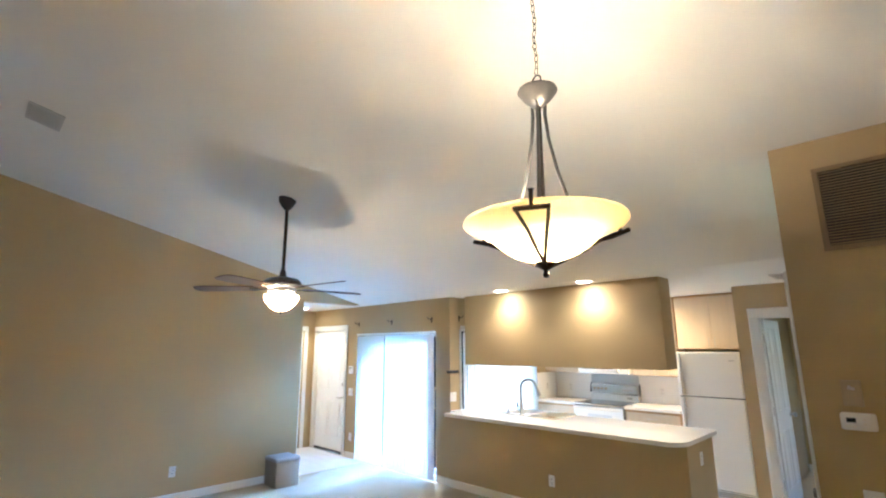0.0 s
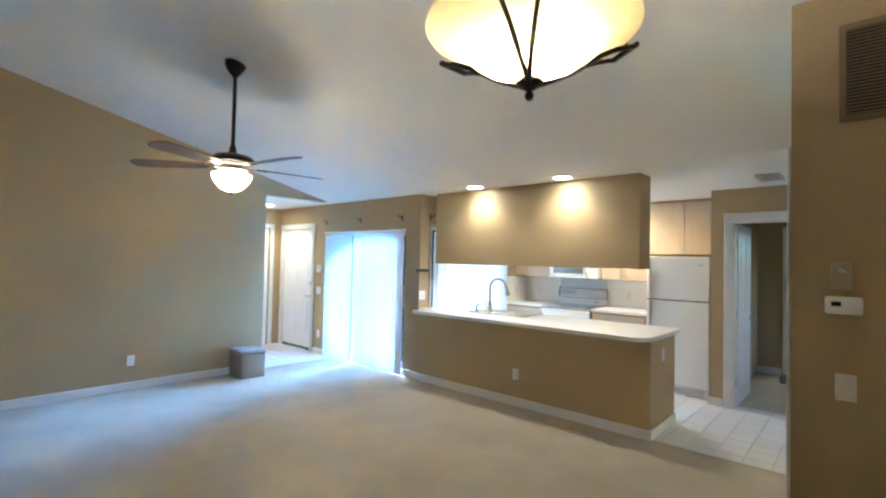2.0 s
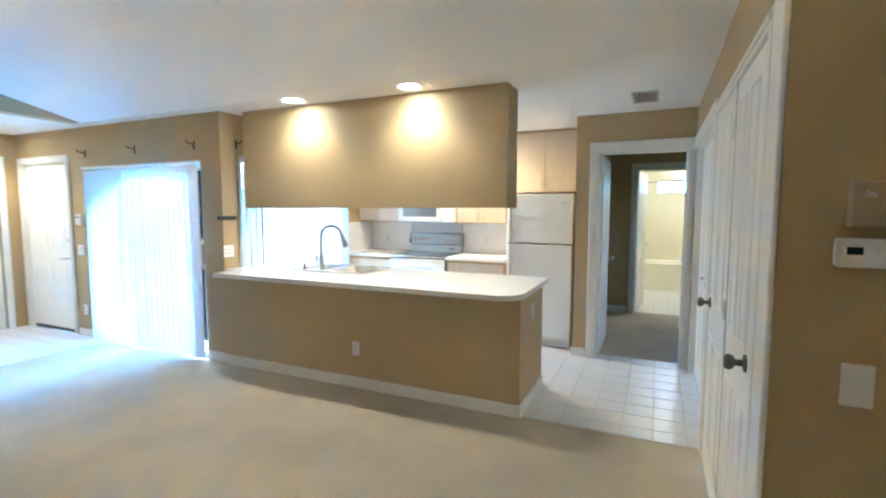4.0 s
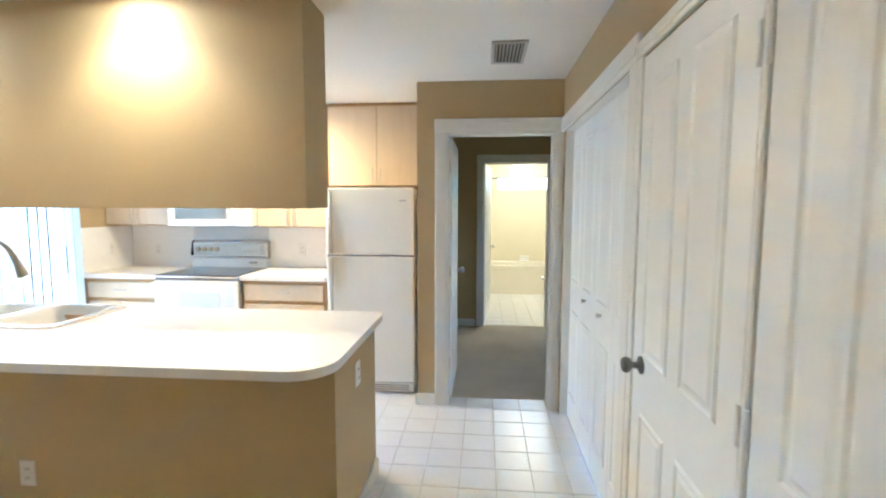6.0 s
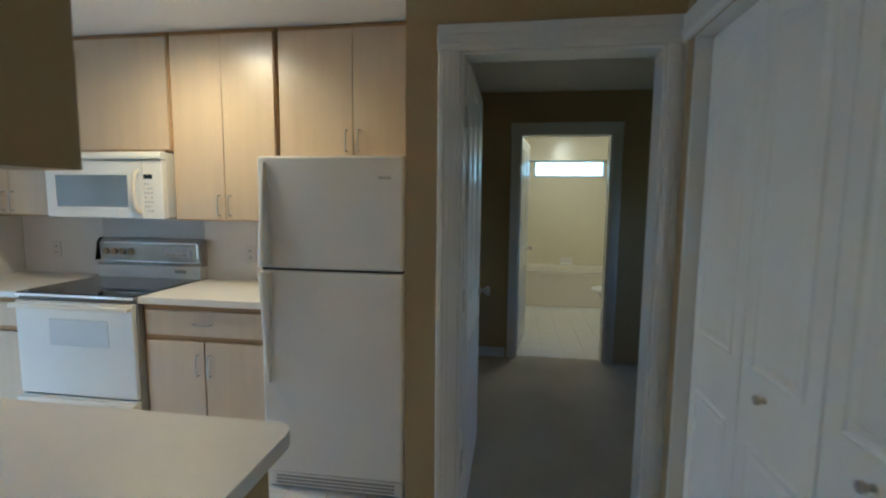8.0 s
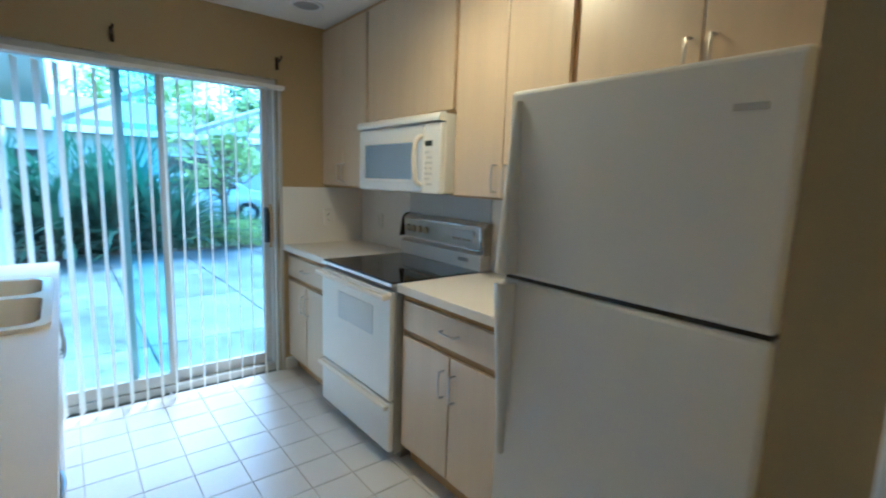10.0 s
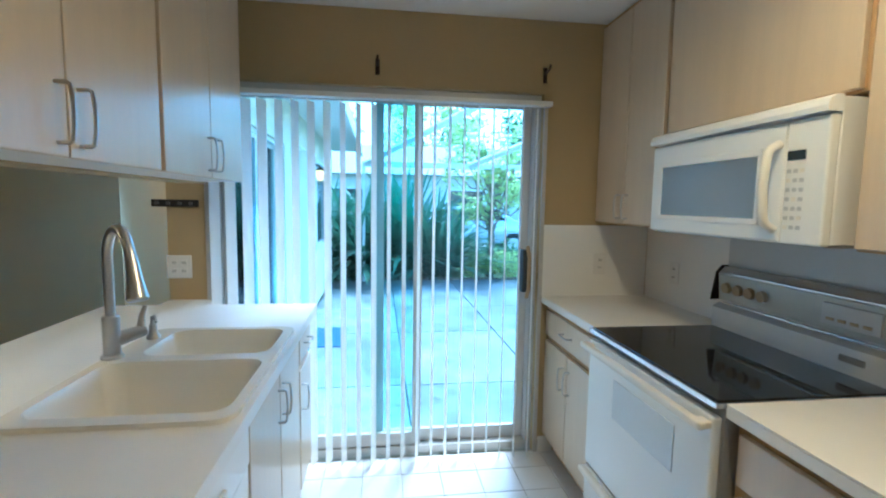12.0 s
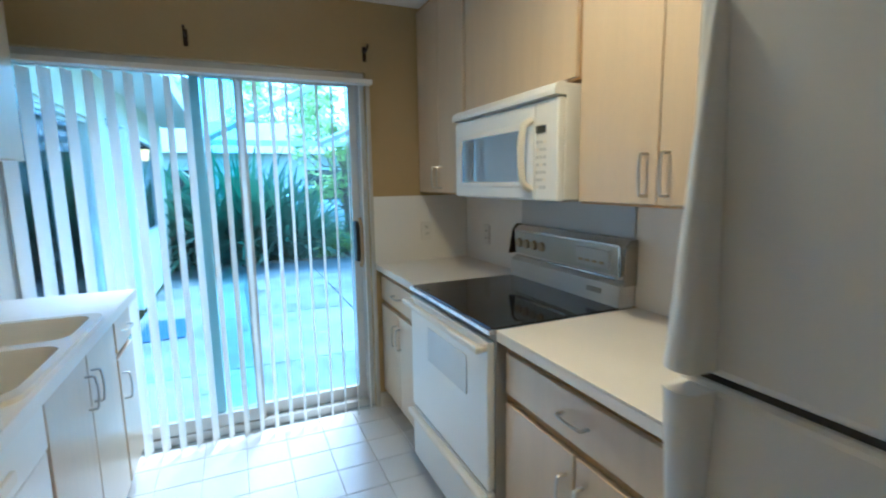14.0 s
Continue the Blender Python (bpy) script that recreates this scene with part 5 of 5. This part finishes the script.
def leaf_cloud(bm, c, r, n, size):
    for k in range(n):
        d = Vector((rng.gauss(0, 1), rng.gauss(0, 1), rng.gauss(0, 0.8)))
        p = Vector(c) + d.normalized() * r * rng.uniform(0.25, 1.0)
        u = Vector((rng.gauss(0, 1), rng.gauss(0, 1), rng.gauss(0, 0.6))).normalized()
        v = u.orthogonal().normalized()
        s = size * rng.uniform(0.6, 1.3)
        q = [bm.verts.new(p - u * s), bm.verts.new(p + v * s * 0.42), bm.verts.new(p + u * s), bm.verts.new(p - v * s * 0.42)]
        bm.faces.new(q)


def tree(place, height, crown, clumps, leaves, size, material, label, lean=0.2):
    t = thing("tree", pose(*place), label, "tree")
    base_r = 0.045 + height * 0.012
    trunk = tube([(0, 0, -0.05), (lean * 0.2, 0.03, height * 0.25), (lean * 0.5, -0.05, height * 0.5), (lean, 0, height * 0.72)], [base_r, base_r * 0.8, base_r * 0.6, base_r * 0.4], 9)
    bm = bmesh.new()
    for k in range(clumps):
        a = 2.4 * k + rng.uniform(-0.4, 0.4)
        rr = crown * rng.uniform(0.3, 1.0)
        z = height * rng.uniform(0.38, 1.0)
        tip = (lean * 0.7 + rr * math.cos(a), rr * math.sin(a), z)
        tube([(lean * 0.6, 0, height * rng.uniform(0.25, 0.6)), (lean * 0.6 + rr * 0.5 * math.cos(a), rr * 0.5 * math.sin(a), z * 0.8), tip], [base_r * 0.35, base_r * 0.22, base_r * 0.08], 5, 1.0, trunk)
        leaf_cloud(bm, tip, crown * rng.uniform(0.25, 0.5), leaves, size)
    part("trunk", trunk, BARK, t, "grey-brown trunk and limbs", True)
    part("crown", bm, material, t, "loose crown of small leaves")
    return t


tree((-11.4, 8.05, -0.12), 3.1, 0.95, 26, 60, 0.075, TREELEAF, "slender young tree with yellow-green leaves")
tree((-35, 9.5, -0.12), 9.0, 3.4, 34, 80, 0.22, TREELEAF, "tall leafy tree beyond the parking lane", 0.6)
tree((-36, 17.5, -0.12), 8.0, 3.0, 30, 80, 0.22, DARKLEAF, "dark leafy tree beyond the parking lane", -0.5)
tree((-34, 1.0, -0.12), 8.5, 3.0, 30, 80, 0.24, TREELEAF, "tall leafy tree beside the far building", 0.4)


def shrub(place, r, h, n, material, label):
    t = thing("shrub", pose(*place), label, "shrub")
    bm = bmesh.new()
    for k in range(10):
        leaf_cloud(bm, (rng.uniform(-r, r), rng.uniform(-r, r), h * rng.uniform(0.3, 0.8)), h * 0.4, n, 0.05)
    part("leaves", bm, material, t)
    st = bmesh.new()
    for k in range(6):
        tube([(rng.uniform(-0.1, 0.1), rng.uniform(-0.1, 0.1), -0.02), (rng.uniform(-r, r), rng.uniform(-r, r), h * 0.6)], [0.012, 0.005], 5, 1.0, st)
    part("stems", st, BARK, t)


for x, y, r, h in ((-10.95, 7.75, 0.3, 0.55), (-11.1, 8.5, 0.4, 0.6), (-11.0, 9.2, 0.4, 0.7), (-11.9, 9.0, 0.5, 0.9), (-12.4, 7.4, 0.5, 0.8), (-12.3, 8.2, 0.4, 0.7)):
    shrub((x, y, -0.12), r, h, 55, DARKLEAF if h > 0.65 else TREELEAF, "low green shrub at the edge of the patio")

car = thing("parked_car", pose(-16.2, 8.3, -0.09, 0, 0, 90), "silver parked car on the lane behind the plants", "car")
side = [(-2.2, 0.35), (-2.25, 0.75), (-1.95, 0.92), (-1.25, 0.98), (-0.65, 1.40), (0.75, 1.43), (1.45, 1.02), (2.15, 0.90), (2.25, 0.55), (2.2, 0.35)]
part("body", prism(side, -0.86, 0.86, "y", 0.05), CARPAINT, car, smooth=True)
for s in (-1, 1):
    part("side_window", prism([(-1.05, 1.0), (-0.60, 1.34), (0.70, 1.36), (1.20, 1.03)], s * 0.862 - 0.004, s * 0.862 + 0.004, "y"), TINT, car, "dark window")
    for x in (-1.4, 1.4):
        wh = part("wheel", lathe([(0.0, -0.09), (0.20, -0.09), (0.20, -0.08), (0.32, -0.09), (0.33, 0.0), (0.32, 0.09), (0.20, 0.08), (0, 0.09)], 24), RUBBER, car, "black tyre", True)
        wh.matrix_local = pose(x, s * 0.80, 0.33, 90, 0, 0)
        part("rim", lathe([(0, 0.095 * -s), (0.19, 0.092 * -s), (0.19, 0.08 * -s)], 20), ALU, wh, "alloy rim")
    part("tail_light", box(-2.262, -2.2, s * 0.55 - 0.14, s * 0.55 + 0.14, 0.68, 0.82, 0.02), RED, car, "red tail light")
bld = thing("apartment_building", pose(-27, 7, -0.12), "pale low building with a shallow roof beyond the trees", "building")
part("wall", box(-4, 4, -17, 17, 0, 2.8), EAVE, bld)
part("roof", prism([(-4.8, 2.75), (4.8, 2.75), (0, 4.5)], -17.6, 17.6, "y"), ROOFM, bld, "pale tiled roof")
for k in range(6):
    wq = part("window", box(4.0, 4.06, -14.5 + k * 5.4, -12.7 + k * 5.4, 0.9, 2.2, 0.01), PLATE, bld)
    part("pane", box(4.06, 4.07, -14.4 + k * 5.4, -12.8 + k * 5.4, 1.0, 2.1), TINT, wq)
fl = bmesh.new()
for k in range(240):
    px_, py_ = (rng.uniform(-10.4, -4.8), rng.gauss(5.75, 0.35)) if k % 3 else (rng.uniform(-10.4, -4.8), rng.uniform(5.1, 9.2))
    py_ = min(max(py_, 5.0), 9.3)
    a_, s_ = rng.uniform(0, 6.28), rng.uniform(0.012, 0.034)
    c_, d_ = math.cos(a_) * s_, math.sin(a_) * s_
    q_ = [fl.verts.new((px_ + u * c_ - v * d_ * 0.45, py_ + u * d_ + v * c_ * 0.45, -0.033 + 0.004 * (k % 3))) for u, v in ((-1, 0), (0, -1), (1, 0), (0, 1))]
    fl.faces.new(q_)
tagged(part("fallen_leaves", fl, BARK), "brown fallen leaves scattered over the patio", "leaves", kind="stuff")
# screen enclosure over the patio
cage = thing("screen_enclosure", pose(-9.0, 7.0, -0.035), "white aluminium frame of a patio screen enclosure", "enclosure")
for y in (-1.55, 3.4):
    part("post", box(-1.55, -1.49, y, y + 0.05, 0, 2.19), PLATE, cage)
part("beam", box(-1.56, -1.48, -1.55, 3.45, 2.10, 2.19, 0.004), PLATE, cage)
for y0, y1 in ((-1.5, 0.9), (0.4, 2.6)):
    part("rafter", tube([(-1.52, y0, 2.15), (2.6, y1, 3.05)], 0.055, 4), PLATE, cage)

# ---- floor pieces ----
P = 0.2012

# low stake edging behind the patio
edging = thing("stake_edging", pose(-10.62, 4.9, -0.12), "low weathered wooden stake edging along the plant bed", "edging")
erng = random.Random(5)
stake_me = data_of("stake", lathe([(0, 0), (0.035, 0), (0.035, 0.12), (0.028, 0.135), (0, 0.14)], 9), BARK, True)
for k in range(62):
    ob = new("stake", stake_me)
    ob.parent = edging
    ob.matrix_local = pose(erng.uniform(-0.01, 0.01), 0.073 * k, erng.uniform(-0.02, 0.0), 0, erng.uniform(-4, 4), erng.uniform(0, 360))

setting("trim_carpet_edge", box(PX + 0.017, CX, Y1 - 0.012, Y1 + 0.012, 0.001, 0.005, 0.002, 1), ALU, "thin metal strip between carpet and tiles", "trim")


def tiles(parent, x0, x1, y0, y1, ox, oy, skip=None, gap=0.0022):
    shared = data_of("tile", box(-P / 2 + gap, P / 2 - gap, -P / 2 + gap, P / 2 - gap, -0.0045, 0.001, 0.0015, 1), TILE)
    i0, i1 = math.floor((x0 - ox) / P), math.ceil((x1 - ox) / P)
    j0, j1 = math.floor((y0 - oy) / P), math.ceil((y1 - oy) / P)
    for i in range(i0, i1):
        for j in range(j0, j1):
            ax, bx, ay, by = max(x0, ox + i * P), min(x1, ox + (i + 1) * P), max(y0, oy + j * P), min(y1, oy + (j + 1) * P)
            if bx - ax < 0.012 or by - ay < 0.012 or (skip and skip((ax + bx) / 2, (ay + by) / 2)):
                continue
            if bx - ax > P - 0.001 and by - ay > P - 0.001:
                ob = new("tile", shared)
                ob.location = ((ax + bx) / 2, (ay + by) / 2, 0.0)
            else:
                ob = new("tile", data_of("tile", box(ax + gap, bx - gap, ay + gap, by - gap, -0.0045, 0.001, 0.0015, 1), TILE))
            ob.parent = parent


tiles(kitchen_floor, X1, CX + 0.05, Y1, YK - 0.5, -0.718, 5.69, lambda x, y: (x < PX - 0.1 and y < 5.33) or (x > -1.2 and y > 6.5))
tiles(entry_floor, -7.85, LX, 3.56, Y1, -7.85, 3.56)
bt = bmesh.new()
for i in range(12):
    for j in range(13):
        add_box(bt, -0.94 + i * 0.2, -0.745 + i * 0.2, 8.81 + j * 0.2, 9.005 + j * 0.2, -0.005, 0.001)
tagged(part("bath_tiles", bt, TILE, bath_floor), kind="stuff")
